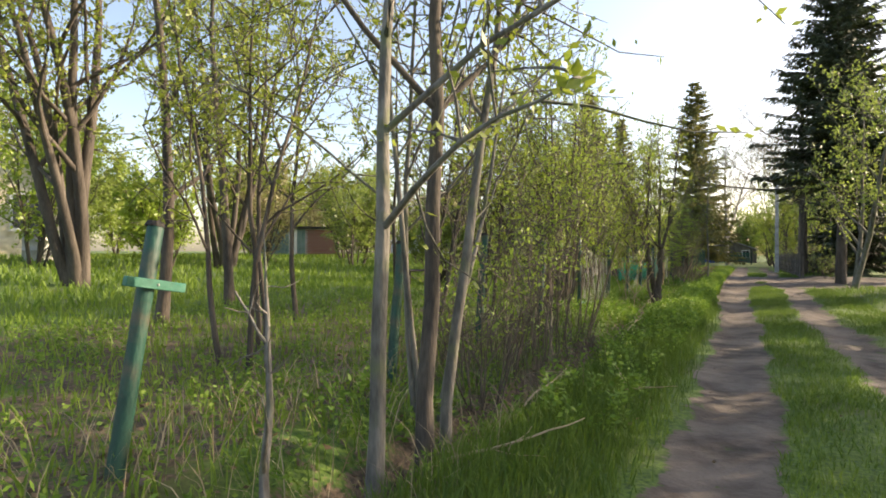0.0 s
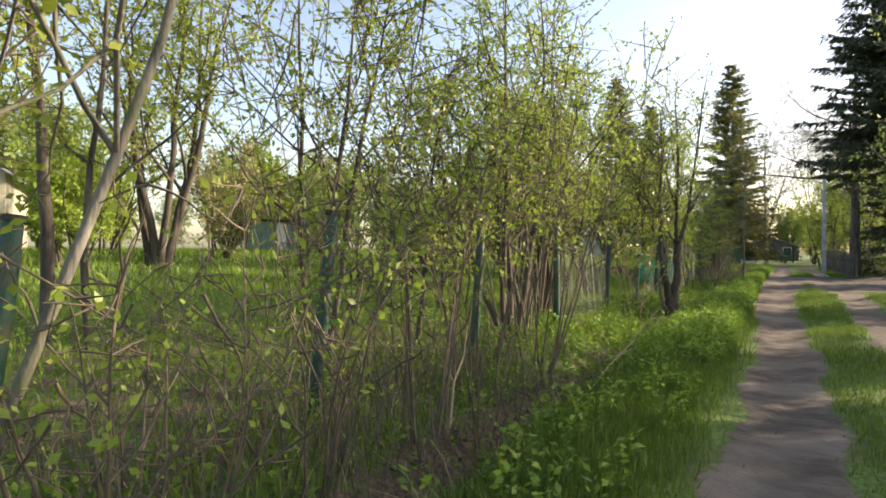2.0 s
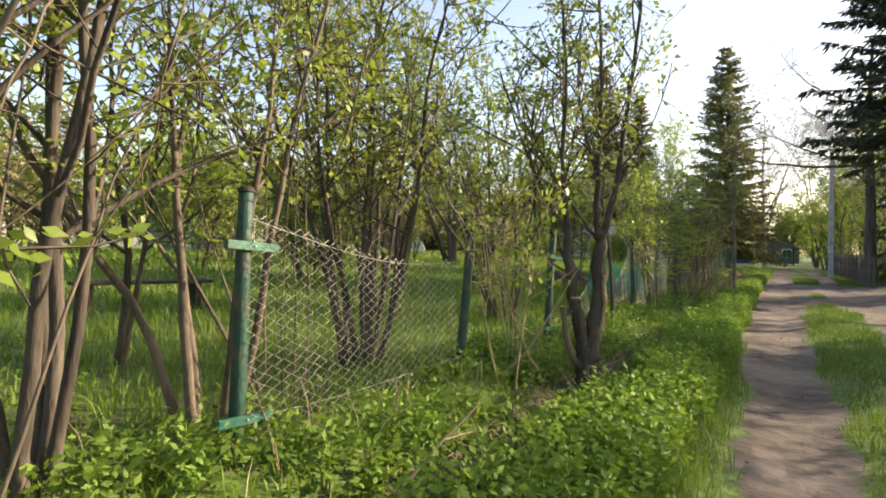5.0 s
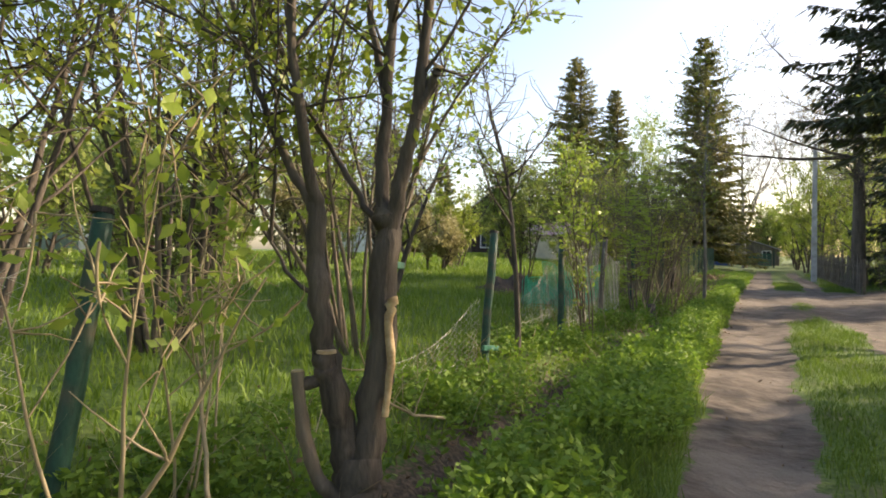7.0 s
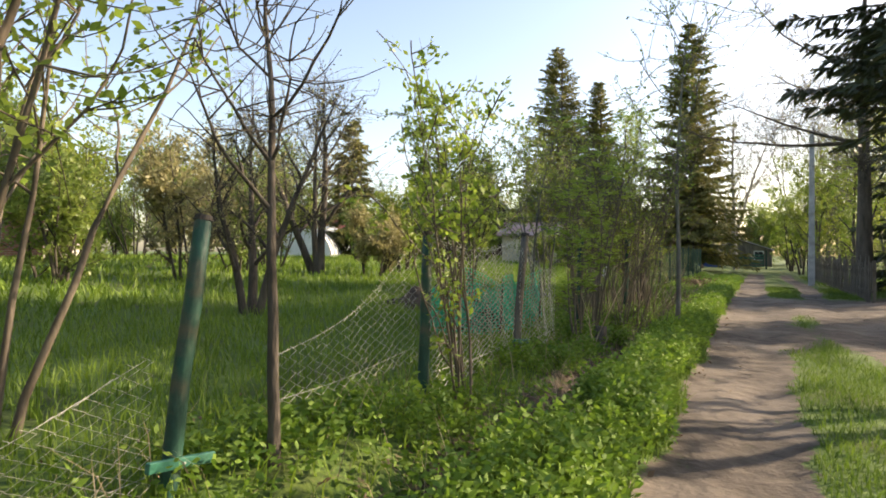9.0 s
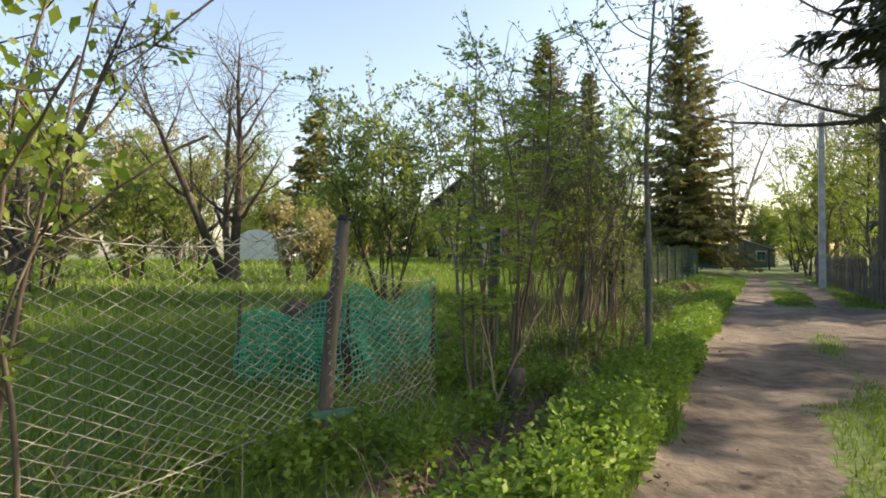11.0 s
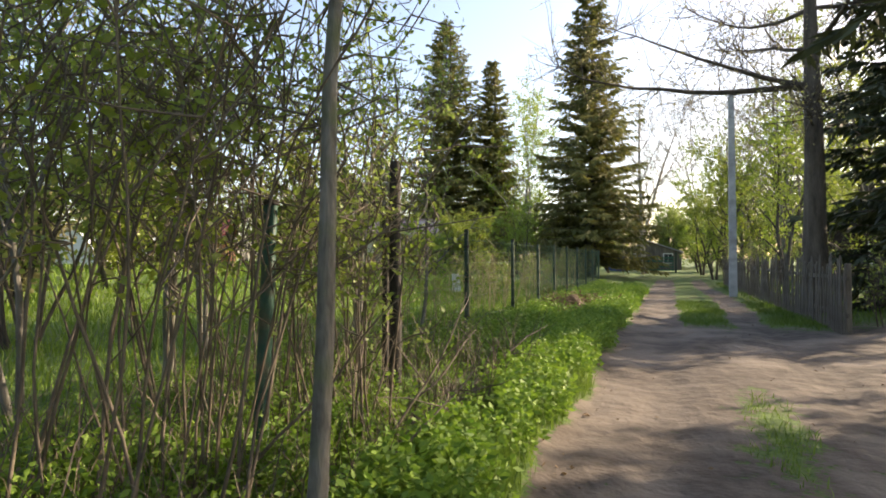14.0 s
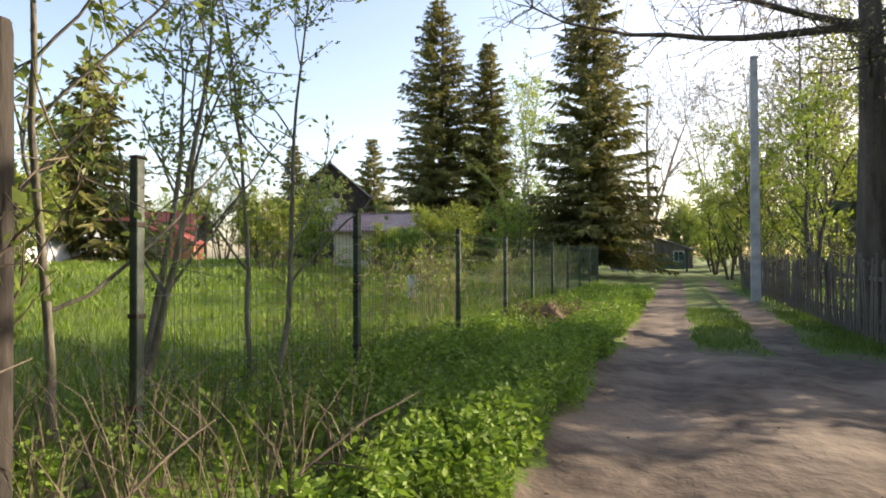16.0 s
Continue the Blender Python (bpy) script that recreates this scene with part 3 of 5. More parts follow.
def chain_link(y0, y1, z0, z1, sag0, sag1, label, gauge=0.0044):
    """Diamond wire netting that hangs between two posts, its top edge sagging in the middle."""
    e = root("chain_link_netting", fence_x(y0), y0, ground_z(-2.8, y0), label, "wire netting", "netting of the old fence")
    cell = 0.068
    cols = int((y1 - y0) / cell)
    t = Tubes()
    for c in range(cols + 1):
        u = c / cols
        top = z1 - (sag0 + (sag1 - sag0) * u) * 1.0 - 0.12 * math.sin(math.pi * u)
        n = max(3, int((top - z0) / (cell * 0.5)))
        k = np.arange(n + 1)
        yy = c * cell + np.where((k + c) % 2 == 0, -cell * 0.5, cell * 0.5)
        zz = z0 + k * (top - z0) / n
        xx = 0.055 + 0.03 * math.sin(u * 5) + 0.012 * np.sin(zz * 6 + c) + np.where(k % 2 == 0, 0.002, -0.002)
        t.add(np.stack([xx, yy, zz], 1), np.full(n + 1, gauge), 4)
    tagged(child("wire_mesh", t.mesh("wire_mesh", WIRE, False), e), kind="stuff")
    for q in (0.12, 0.97):
        u = np.linspace(0, 1, 13)
        top = z1 - (sag0 + (sag1 - sag0) * u) - 0.12 * np.sin(np.pi * u)
        line = Tubes()
        line.add(np.stack([0.055 + 0.03 * np.sin(u * 5), u * cols * cell, z0 + (top - z0) * q], 1), np.full(13, gauge * 0.8), 4)
        child("tension_wire", line.mesh("tension_wire", WIRE), e)
    return e


chain_link(11.95, 14.5, 0.03, 1.42, 0.0, 0.3, "rusty diamond netting hung between green posts", 0.003)
chain_link(17.0, 18.95, 0.05, 1.25, 0.95, 0.5, "torn and slumped diamond netting", 0.0022)
chain_link(19.7, 21.45, 0.30, 1.38, 0.75, 0.0, "slumped diamond netting hanging from a post", 0.0022)
chain_link(21.55, 23.65, 0.03, 1.44, 0.0, 0.0, "diamond netting stretched between two posts")
chain_link(23.75, 25.2, 0.03, 1.42, 0.1, 0.35, "diamond netting sagging toward its far end")

# ---- newer mesh fence ----
NEW_POSTS = ((32.35, 1.97), (34.95, 1.83), (37.9, 1.76), (40.45, 1.72), (42.65, 1.75), (44.9, 1.75), (47.2, 1.75), (49.5, 1.75), (51.8, 1.75), (54.1, 1.75))


def steel_post(y, top):
    zb = ground_z(-3.12, y)
    e = root("steel_fence_post", -3.12, y, zb, "dark green steel post of the mesh fence", "fence post", "mesh fence posts", random.uniform(-4, 4))
    part("shaft", box(0.062, 0.062, top - zb + 0.1, 0, 0, -0.1, 0.006), POST_DARK, e)
    part("cap", box(0.07, 0.07, 0.018, 0, 0, top - zb + 0.001, 0.005), POST_BLACK, e, "black plastic cap")
    for zc in (0.3, 0.85, 1.4):
        part("clamp", box(0.074, 0.074, 0.03, 0, 0, zc, 0.003), POST_BLACK, e)


for row in NEW_POSTS:
    steel_post(*row)


def welded(y0, y1):
    e = root("welded_mesh_panel", -3.12, y0, ground_z(-3.12, y0), "green welded wire panel between dark posts", "wire fence", "mesh fence panels")
    t = Tubes()
    for k in range(int((y1 - y0 - 0.08) / 0.065)):
        yy = 0.05 + k * 0.065
        t.add(np.array([[0.042, yy, 0.02], [0.042, yy, 0.8], [0.042, yy, 1.55]]), np.full(3, 0.0022), 3)
    for k in range(9):
        zz = 0.08 + k * 0.18
        t.add(np.array([[0.047, 0.03, zz], [0.047, (y1 - y0) / 2, zz - 0.006], [0.047, y1 - y0 - 0.03, zz]]), np.full(3, 0.0026), 3)
    tagged(child("wire_grid", t.mesh("wire_grid", WIRE_GREEN, False), e), kind="stuff")


for a, b in zip(NEW_POSTS[:-1], NEW_POSTS[1:]):
    welded(a[0], b[0])

e = root("timber_corner_post", -2.6, 31.25, ground_z(-2.6, 31.25), "tall black tarred timber corner post", "fence post")
t = Tubes()
t.add(np.array([[0, 0, -0.2], [0.01, 0, 0.7], [0, 0.01, 1.5], [0.012, 0, 2.15], [0.012, 0, 2.2]]), np.array([0.062, 0.06, 0.057, 0.054, 0.046]), 12)
child("shaft", t.mesh("shaft", POST_BLACK), e)
part("board", box(0.04, 0.1, 1.7, -0.1, 0.02, 0.0, 0.006), POST_BLACK, e, "dark upright board nailed to the post")

# ---- trees between the lane and the fence ----
def gz(x, y):
    return ground_z(x, y)


def grow(name, x, y, label, **k):
    return tree(name, x, y, gz(x, y), label, **k)


ALDER = "grey-barked young alder with several stems and sparse spring leaves"
CLUMP = "young ditch trees"
grow("alder_tree", -1.87, 2.74, "grey-barked young alder with one straight stem", stems=1, height=7.0, radius=0.058, bark=BARK_GREY, leaf=LEAF, leaves=1900, size=0.06, seed=11, group=CLUMP, low=0.3, forks=9, leanx=-0.02)
grow("alder_tree", -1.92, 3.45, "thick grey-brown alder trunk with sparse spring leaves", stems=1, height=8.0, radius=0.09, bark=BARK_BROWN, leaf=LEAF, leaves=2600, size=0.06, seed=12, group=CLUMP, low=0.3, forks=10, leanx=-0.06, leany=-0.03)
grow("alder_tree", -1.9, 3.70, "slim grey alder leaning out from a thicker one", stems=1, height=6.5, radius=0.045, bark=BARK_GREY, leaf=LEAF, leaves=1300, size=0.06, seed=16, group=CLUMP, low=0.42, forks=6, leanx=0.0, leany=0.02)
grow("alder_tree", -2.3, 4.2, ALDER, stems=3, height=6.0, radius=0.034, bark=BARK_GREY, leaf=LEAF, leaves=1700, size=0.06, seed=15, group=CLUMP, spread=0.22, low=0.3, forks=6)
grow("dead_sapling", -1.95, 2.05, "bare broken sapling with pale forked stem", stems=1, height=1.9, radius=0.035, bark=BARK_GREY, leaf=LEAF, leaves=0, size=0.05, seed=14,
     category="sapling", forks=2, twigs=2, leanx=-0.12, leany=0.1)
# slim trees just inside the plot
for sx, sy, sh, sr, ss in ((-5.1, 5.2, 5.5, 0.045, 21), (-6.1, 6.9, 6.0, 0.05, 22), (-4.6, 4.3, 5.0, 0.04, 23), (-7.1, 5.3, 7.0, 0.09, 24), (-4.7, 8.6, 5.5, 0.045, 25),
                           (-6.3, 10.2, 6.0, 0.05, 26), (-4.0, 9.7, 4.6, 0.035, 27), (-8.2, 7.5, 7.5, 0.09, 28), (-5.6, 12.6, 5.0, 0.04, 29)):
    grow("slim_tree", sx, sy, "slim dark-stemmed tree with thin new foliage", stems=1 + ss % 2, height=sh, radius=sr, bark=BARK_BROWN, leaf=LEAF, leaves=1900, size=0.065, seed=ss,
         group="slim trees in the plot", low=0.3, spread=0.3, forks=6)
grow("old_willow", -12.2, 7.2, "thick old willow that splits low into many dark limbs", stems=6, height=11, radius=0.15, bark=BARK_BROWN, leaf=LEAF, leaves=9000, size=0.11, seed=31,
     spread=0.42, low=0.25, base=0.13, forks=6, twigs=10)
grow("old_willow", -15.0, 13.5, "old many-limbed willow over the lawn", stems=5, height=10, radius=0.13, bark=BARK_BROWN, leaf=LEAF, leaves=9000, size=0.12, seed=32,
     spread=0.4, low=0.25, base=0.2, forks=6, twigs=10)
# shrubs of brown shoots
SHOOT = "shrub of thin brown shoots with yellow-green leaves"
for sx, sy, st, sh, nl, ss in ((-2.45, 6.1, 9, 2.0, 700, 41), (-2.4, 7.2, 9, 2.3, 900, 42), (-2.5, 8.3, 10, 3.0, 1900, 43), (-2.5, 9.8, 9, 3.8, 2600, 44), (-3.0, 10.4, 9, 4.4, 2400, 45),
                               (-3.4, 12.7, 8, 4.6, 2600, 46), (-2.2, 5.0, 10, 1.8, 500, 47), (-3.6, 7.4, 6, 4.5, 1500, 48)):
    grow("shrub", sx, sy, SHOOT, stems=st, height=sh, radius=0.013, bark=BARK_SHOOT, leaf=LEAF_FRESH, leaves=int(nl * 0.75), size=0.048, seed=ss, category="shrub", group="shoot shrubs by the old fence",
         spread=0.75, low=0.35, forks=3, twigs=3, base=0.16, sides=4, twig_len=0.12)
grow("leafy_tree", -3.35, 10.9, "leafy goat willow glowing yellow-green in the sun", stems=6, height=5.6, radius=0.045, bark=BARK_BROWN, leaf=LEAF_FRESH, leaves=8000, size=0.055, seed=51, spread=0.55,
     low=0.3, forks=5, twigs=8)
# the pruned tree at the ditch
e = root("pruned_tree", -2.0, 15.5, gz(-2.0, 15.5) - 0.02, "dark furrowed ditch tree pruned to forked trunks with sawn stubs", "tree")
rng = np.random.default_rng(61)


def limb(parent, name, pts, r0, r1, mat, sides=9, rough=0.012):
    """A knotty limb through points given as sideways run, height and depth, drawn finer and slightly uneven."""
    q = np.array([(r * 0.875 - f * 0.485, r * 0.485 + f * 0.875, z) for r, z, f in pts])
    u = np.linspace(0, len(q) - 1, (len(q) - 1) * 4 + 1)
    fine = np.stack([np.interp(u, np.arange(len(q)), q[:, c]) for c in range(3)], 1)
    for _ in range(2):
        fine[1:-1] = (fine[:-2] + 2 * fine[1:-1] + fine[2:]) / 4
    fine[1:-1] += rng.normal(0, rough, (len(fine) - 2, 3)) * [1, 1, 0.3]
    rad = np.linspace(r0, r1, len(fine)) * rng.uniform(0.9, 1.12, len(fine))
    tb = Tubes()
    tb.add(fine, rad, sides)
    return child(name, tb.mesh(name, mat), parent), fine


limb(e, "trunk", [(0.0, -0.2, 0), (0.0, 0.1, 0), (0.01, 0.32, 0), (0.02, 0.52, 0)], 0.15, 0.10, BARK_BROWN, 12)
_, right = limb(e, "trunk", [(0.02, 0.4, 0), (0.07, 0.7, 0.02), (0.11, 1.12, 0.03), (0.135, 1.62, 0.04), (0.125, 1.75, 0.05)], 0.082, 0.058, BARK_BROWN, 11)
_, left = limb(e, "trunk", [(0.0, 0.4, 0), (-0.06, 0.66, -0.02), (-0.12, 0.9, -0.03), (-0.165, 1.12, -0.03), (-0.19, 1.45, -0.02), (-0.21, 1.78, 0.0)], 0.08, 0.042, BARK_BROWN, 11)
lt, ld = [], []
tw = Tubes()
for pts, r0, r1 in (([(0.125, 1.66, 0.05), (0.10, 2.0, 0.07), (0.125, 2.5, 0.1), (0.17, 3.3, 0.15), (0.15, 4.4, 0.3)], 0.042, 0.014),
                    ([(0.135, 1.6, 0.04), (0.20, 1.86, 0.0), (0.27, 2.2, -0.04), (0.31, 2.55, -0.06), (0.42, 3.4, -0.1), (0.5, 4.5, -0.2)], 0.046, 0.014),
                    ([(-0.21, 1.72, 0.0), (-0.29, 1.84, 0.03), (-0.43, 2.1, 0.08), (-0.55, 2.36, 0.12), (-0.68, 2.75, 0.2), (-0.9, 3.5, 0.35)], 0.03, 0.010),
                    ([(-0.21, 1.72, 0.0), (-0.24, 1.98, -0.06), (-0.30, 2.45, -0.15), (-0.28, 3.2, -0.25), (-0.36, 4.1, -0.35)], 0.034, 0.011),
                    ([(0.10, 1.66, 0.03), (-0.05, 1.88, 0.1), (-0.18, 2.07, 0.14), (-0.38, 2.42, 0.2), (-0.6, 2.9, 0.3)], 0.020, 0.008),
                    ([(0.12, 2.3, 0.08), (0.02, 2.7, 0.2), (-0.05, 3.3, 0.35), (0.0, 4.0, 0.5)], 0.024, 0.008),
                    ([(-0.18, 1.3, -0.02), (-0.38, 1.42, 0.1), (-0.6, 1.75, 0.25), (-0.85, 2.0, 0.4)], 0.012, 0.005)):
    _, p = limb(e, "branch", pts, r0, r1, BARK_BROWN, 7, 0.008)
    for k in range(11):
        j = int(rng.integers(len(p) // 2, len(p)))
        d = rng.normal(0, 0.5, 3) + [0, 0, 0.9]
        q, _ = bent(p[j], d / np.linalg.norm(d), rng.uniform(0.5, 1.3), 6, 0.1, 0.03, rng)
        tw.add(q, np.linspace(0.011, 0.004, 7), 4)
        for w in range(4):
            d2 = rng.normal(0, 1, 3) + [0, 0, 0.3]
            v, en = bent(q[int(rng.integers(1, 7))], d2 / np.linalg.norm(d2), rng.uniform(0.2, 0.5), 4, 0.2, 0.03, rng)
            tw.add(v, np.linspace(0.005, 0.002, 5), 3)
            lt.append(v)
            ld.append(en)
tagged(child("twig", tw.mesh("twig", BARK_BROWN), e), kind="stuff")
tips = np.concatenate([v[1:] for v in lt])
k = rng.integers(0, len(tips), 3400)
child("crown", leaf_mesh("crown", tips[k] + rng.normal(0, 0.04, (3400, 3)), np.repeat(np.array(ld), 4, 0)[k], 0.06, LEAF, rng), e)
stub, hook = limb(e, "stub", [(-0.08, 0.36, -0.06), (-0.17, 0.45, -0.09), (-0.235, 0.66, -0.1), (-0.27, 0.97, -0.1)], 0.038, 0.03, BARK_SHOOT, 9, 0.004)
tagged(stub, "pale smooth upturned sawn stub")
limb(e, "stub", [(-0.26, 0.90, -0.1), (-0.19, 0.92, -0.07), (-0.12, 0.95, -0.03)], 0.03, 0.04, BARK_BROWN, 8, 0.004)
limb(e, "stub", [(-0.12, 0.92, -0.05), (-0.155, 1.0, -0.07), (-0.16, 1.06, -0.07)], 0.06, 0.05, BARK_BROWN, 10, 0.004)
limb(e, "stub", [(0.29, 2.25, -0.05), (0.36, 2.36, -0.07), (0.38, 2.42, -0.08)], 0.03, 0.026, BARK_BROWN, 8, 0.003)
limb(e, "torn_wood", [(0.14, 0.75, -0.055), (0.165, 1.0, -0.05), (0.165, 1.25, -0.045), (0.17, 1.32, -0.05)], 0.018, 0.026, CUT_WOOD, 7, 0.006)
for (px, py, pz), pr in ((hook[-1], 0.031), ((-0.14 * 0.875 + 0.034, -0.14 * 0.485 - 0.061, 1.062), 0.05), ((0.38 * 0.875 + 0.039, 0.38 * 0.485 - 0.07, 2.425), 0.026)):
    bm = bmesh.new()
    bmesh.ops.create_cone(bm, cap_ends=True, segments=9, radius1=pr, radius2=pr * 0.92, depth=0.014, matrix=Matrix.Translation((px, py, pz)))
    part("sawn_face", bm, CUT_WOOD, e, "pale sawn end")

grow("stooled_bush", -4.15, 14.45, "spreading many-stemmed bush with brown bark behind the netting", stems=11, height=4.6, radius=0.04, bark=BARK_BROWN, leaf=LEAF, leaves=6500, size=0.065, seed=71,
     category="bush", spread=0.85, low=0.35, forks=5, twigs=6, base=0.2)
grow("stooled_bush", -3.5, 12.05, "smooth pinkish-stemmed bush leaning over the netting", stems=5, height=4.2, radius=0.04, bark=BARK_SHOOT, leaf=LEAF_FRESH, leaves=1800, size=0.07, seed=72, category="bush",
     spread=0.5, low=0.4, forks=4, twigs=5)
grow("stooled_bush", -4.4, 18.75, "vase-shaped hazel with many brown stems and fresh leaves", stems=13, height=5.0, radius=0.034, bark=BARK_SHOOT, leaf=LEAF_FRESH, leaves=5200, size=0.075, seed=73,
     category="bush", spread=0.6, low=0.4, forks=4, twigs=5, base=0.22)
grow("stooled_bush", -6.0, 17.2, "tall leafy bush deeper in the plot", stems=9, height=5.4, radius=0.04, bark=BARK_BROWN, leaf=LEAF_OLIVE, leaves=5500, size=0.075, seed=70, category="bush", spread=0.6, low=0.3, forks=5,
     twigs=6, base=0.25)
for sx, sy, ss in ((-2.5, 14.65, 74), (-2.65, 14.9, 75), (-2.75, 15.15, 76)):
    grow("sapling", sx, sy, "thin pale sapling with a few large fresh leaves", stems=2, height=2.2, radius=0.012, bark=STRAW, leaf=LEAF_FRESH, leaves=120, size=0.08, seed=ss, category="sapling",
         group="pale saplings", low=0.3, forks=3, twigs=3, sides=5)
grow("bare_tree", -2.78, 19.6, "slim nearly bare tree with upright dark twigs", stems=1, height=3.9, radius=0.042, bark=BARK_BROWN, leaf=LEAF_BUD, leaves=350, size=0.025, seed=77,
     low=0.42, forks=9, twigs=9, rise=0.12)
grow("leafy_shoots", -2.45, 21.6, "tall clump of straight leafy shoots", stems=8, height=3.6, radius=0.016, bark=BARK_SHOOT, leaf=LEAF_FRESH, leaves=1700, size=0.065, seed=78, category="shrub",
     spread=0.28, low=0.2, forks=3, twigs=3, base=0.1, twig_len=0.07)
grow("apple_tree", -13.0, 32.0, "gnarled old apple tree with grey bare twigs", stems=3, height=6.8, radius=0.15, bark=BARK_BROWN, leaf=LEAF_BUD, leaves=3600, size=0.05, seed=79, spread=0.75, low=0.25, forks=9, twigs=22,
     twig_len=0.2)
grow("apple_tree", -7.6, 24.0, "gnarled apple tree just coming into bud", stems=3, height=4.2, radius=0.09, bark=BARK_BROWN, leaf=LEAF_BUD, leaves=3500, size=0.05, seed=80, spread=0.8, low=0.25, forks=7, twigs=14)
grow("plum_bush", -6.9, 30.6, "rounded plum bush with fresh green leaves", stems=10, height=4.7, radius=0.03, bark=BARK_BROWN, leaf=LEAF_OLIVE, leaves=12000, size=0.085, seed=81, category="bush", spread=0.8, low=0.25,
     forks=5, twigs=7)


def rowan(x, y, stems, h, seed, label):
    """Slim stems with feathered leaves: pairs of leaflets along each stalk."""
    r = np.random.default_rng(seed)
    e = root("rowan_tree", x, y, gz(x, y), label, "tree", "young rowans")
    w = Tubes()
    cs, ds = [], []
    for s in range(stems):
        a = r.uniform(0, 6.283)
        d = np.array([math.cos(a) * 0.16, math.sin(a) * 0.16, 1])
        st, _ = bent((math.cos(a) * 0.1, math.sin(a) * 0.1, -0.05), d / np.linalg.norm(d), h * r.uniform(0.6, 1), 9, 0.05, 0.02, r)
        w.add(st, np.linspace(0.02, 0.005, 10), 6)
        for k in range(11):
            j = int(r.integers(3, 10))
            b = r.uniform(0, 6.283)
            d = np.array([math.cos(b), math.sin(b), 0.5])
            tp, _ = bent(st[j], d / np.linalg.norm(d), r.uniform(0.2, 0.55), 4, 0.1, 0.03, r)
            w.add(tp, np.linspace(0.006, 0.003, 5), 4)
            for m in range(5):
                c = r.uniform(0, 6.283)
                ax = np.array([math.cos(c), math.sin(c), r.uniform(-0.1, 0.5)])
                ax /= np.linalg.norm(ax)
                sd = np.cross(ax, [0, 0, 1.0])
                for q in range(6):
                    for sg in (-1, 1):
                        cs.append(tp[-1 - m % 2] + ax * (0.04 + q * 0.026))
                        ds.append((sd * sg + ax * 0.5) * 3)
    child("trunk", w.mesh("trunk", BARK_SHOOT), e)
    child("crown", leaf_mesh("crown", cs, ds, 0.062, LEAF_FRESH, r, 0.34), e)


rowan(-2.6, 26.25, 6, 3.6, 82, "slim young rowan with feathered fresh leaves")
rowan(-2.5, 25.5, 3, 2.3, 83, "low rowan shoots with feathered leaves")
# thicket by the turning
grow("ash_pole", -1.5, 28.2, "single straight grey-brown trunk beside the lane", stems=1, height=6.5, radius=0.05, bark=BARK_GREY, leaf=LEAF, leaves=900, size=0.06, seed=91, low=0.55, forks=6)
for k in range(11):
    sx = -2.0 - 1.9 * RNG.random() - 0.2 * (k % 3)
    sy = 27.6 + 3.6 * (k + RNG.random()) / 11
    grow("thicket_shrub", sx, sy, "thin brown stems of a thicket in small olive leaf", stems=7, height=2.2 + 2.3 * RNG.random(), radius=0.014, bark=BARK_SHOOT, leaf=(LEAF, LEAF_OLIVE, LEAF_FRESH)[k % 3], leaves=(1050 if k < 7 else 800), size=0.054,
         seed=100 + k, category="shrub", group="thicket by the lane", spread=0.4, low=0.38, forks=3, twigs=3, base=0.25, sides=4)
for k, (sx, sy, sh) in enumerate(((-4.4, 29.0, 5.0), (-5.0, 31.5, 4.6), (-4.3, 33.2, 4.4), (-4.7, 30.4, 4.5), (-3.6, 32.1, 4.6), (-3.85, 34.4, 4.9))):
    grow("young_birch", sx, sy, "young tree in small dark leaf behind the thicket", stems=2, height=sh, radius=0.04, bark=BARK_GREY, leaf=LEAF_OLIVE, leaves=1800, size=0.06, seed=130 + k, group="young trees in the plot",
         low=0.25, forks=6, twigs=5, spread=0.35)
for k in range(14):
    sy = 35 + k * 1.25
    grow("cane_shrub", -3.75 - 0.5 * RNG.random(), sy, "raspberry canes with fresh leaves behind the mesh fence", stems=9, height=1.3 + 0.5 * RNG.random(), radius=0.008, bark=STRAW, leaf=LEAF_FRESH, leaves=320,
         size=0.05, seed=150 + k, category="shrub", group="canes along the mesh fence", spread=0.35, low=0.3, forks=2, twigs=2, base=0.3, sides=4)

# ---- trees of the middle distance ----
spruce("spruce_tree", -4.6, 64.0, 0.2, "tall dense spruce with brownish cones in its crown", 18.5, 4.3, 201, NEEDLE, dens=1.5, spray=0.5)
spruce("spruce_tree", -16.8, 70.5, 0.8, "tall broad spruce standing in a plot", 20.0, 5.2, 202, NEEDLE, dens=1.5, spray=0.5)
spruce("spruce_tree", -13.3, 72.0, 0.7, "narrow spruce beside a taller one", 17.0, 3.0, 203, NEEDLE, dens=1.5, spray=0.5)
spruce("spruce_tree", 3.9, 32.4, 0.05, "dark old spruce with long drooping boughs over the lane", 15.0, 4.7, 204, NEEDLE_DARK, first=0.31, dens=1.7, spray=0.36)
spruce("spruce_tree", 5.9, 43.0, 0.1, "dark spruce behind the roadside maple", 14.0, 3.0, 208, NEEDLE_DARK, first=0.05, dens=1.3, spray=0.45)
spruce("spruce_tree", -30.0, 84.0, 1.0, "distant spruce behind the plots", 13.0, 2.8, 205, NEEDLE)
spruce("spruce_tree", -37.0, 80.0, 1.0, "distant spruce behind the plots", 12.0, 2.6, 206, NEEDLE)
spruce("spruce_tree", -23.0, 47.0, 1.0, "spruce top behind the orchard", 9.0, 2.4, 207, NEEDLE)
grow("birch_tree", -10.4, 71.0, "slender birch in light new leaf", stems=2, height=17.5, radius=0.16, bark=BARK_BIRCH, leaf=LEAF_FRESH, leaves=9000, size=0.16, seed=211, low=0.25, forks=9, twigs=9, droop=0.4, spread=0.2)
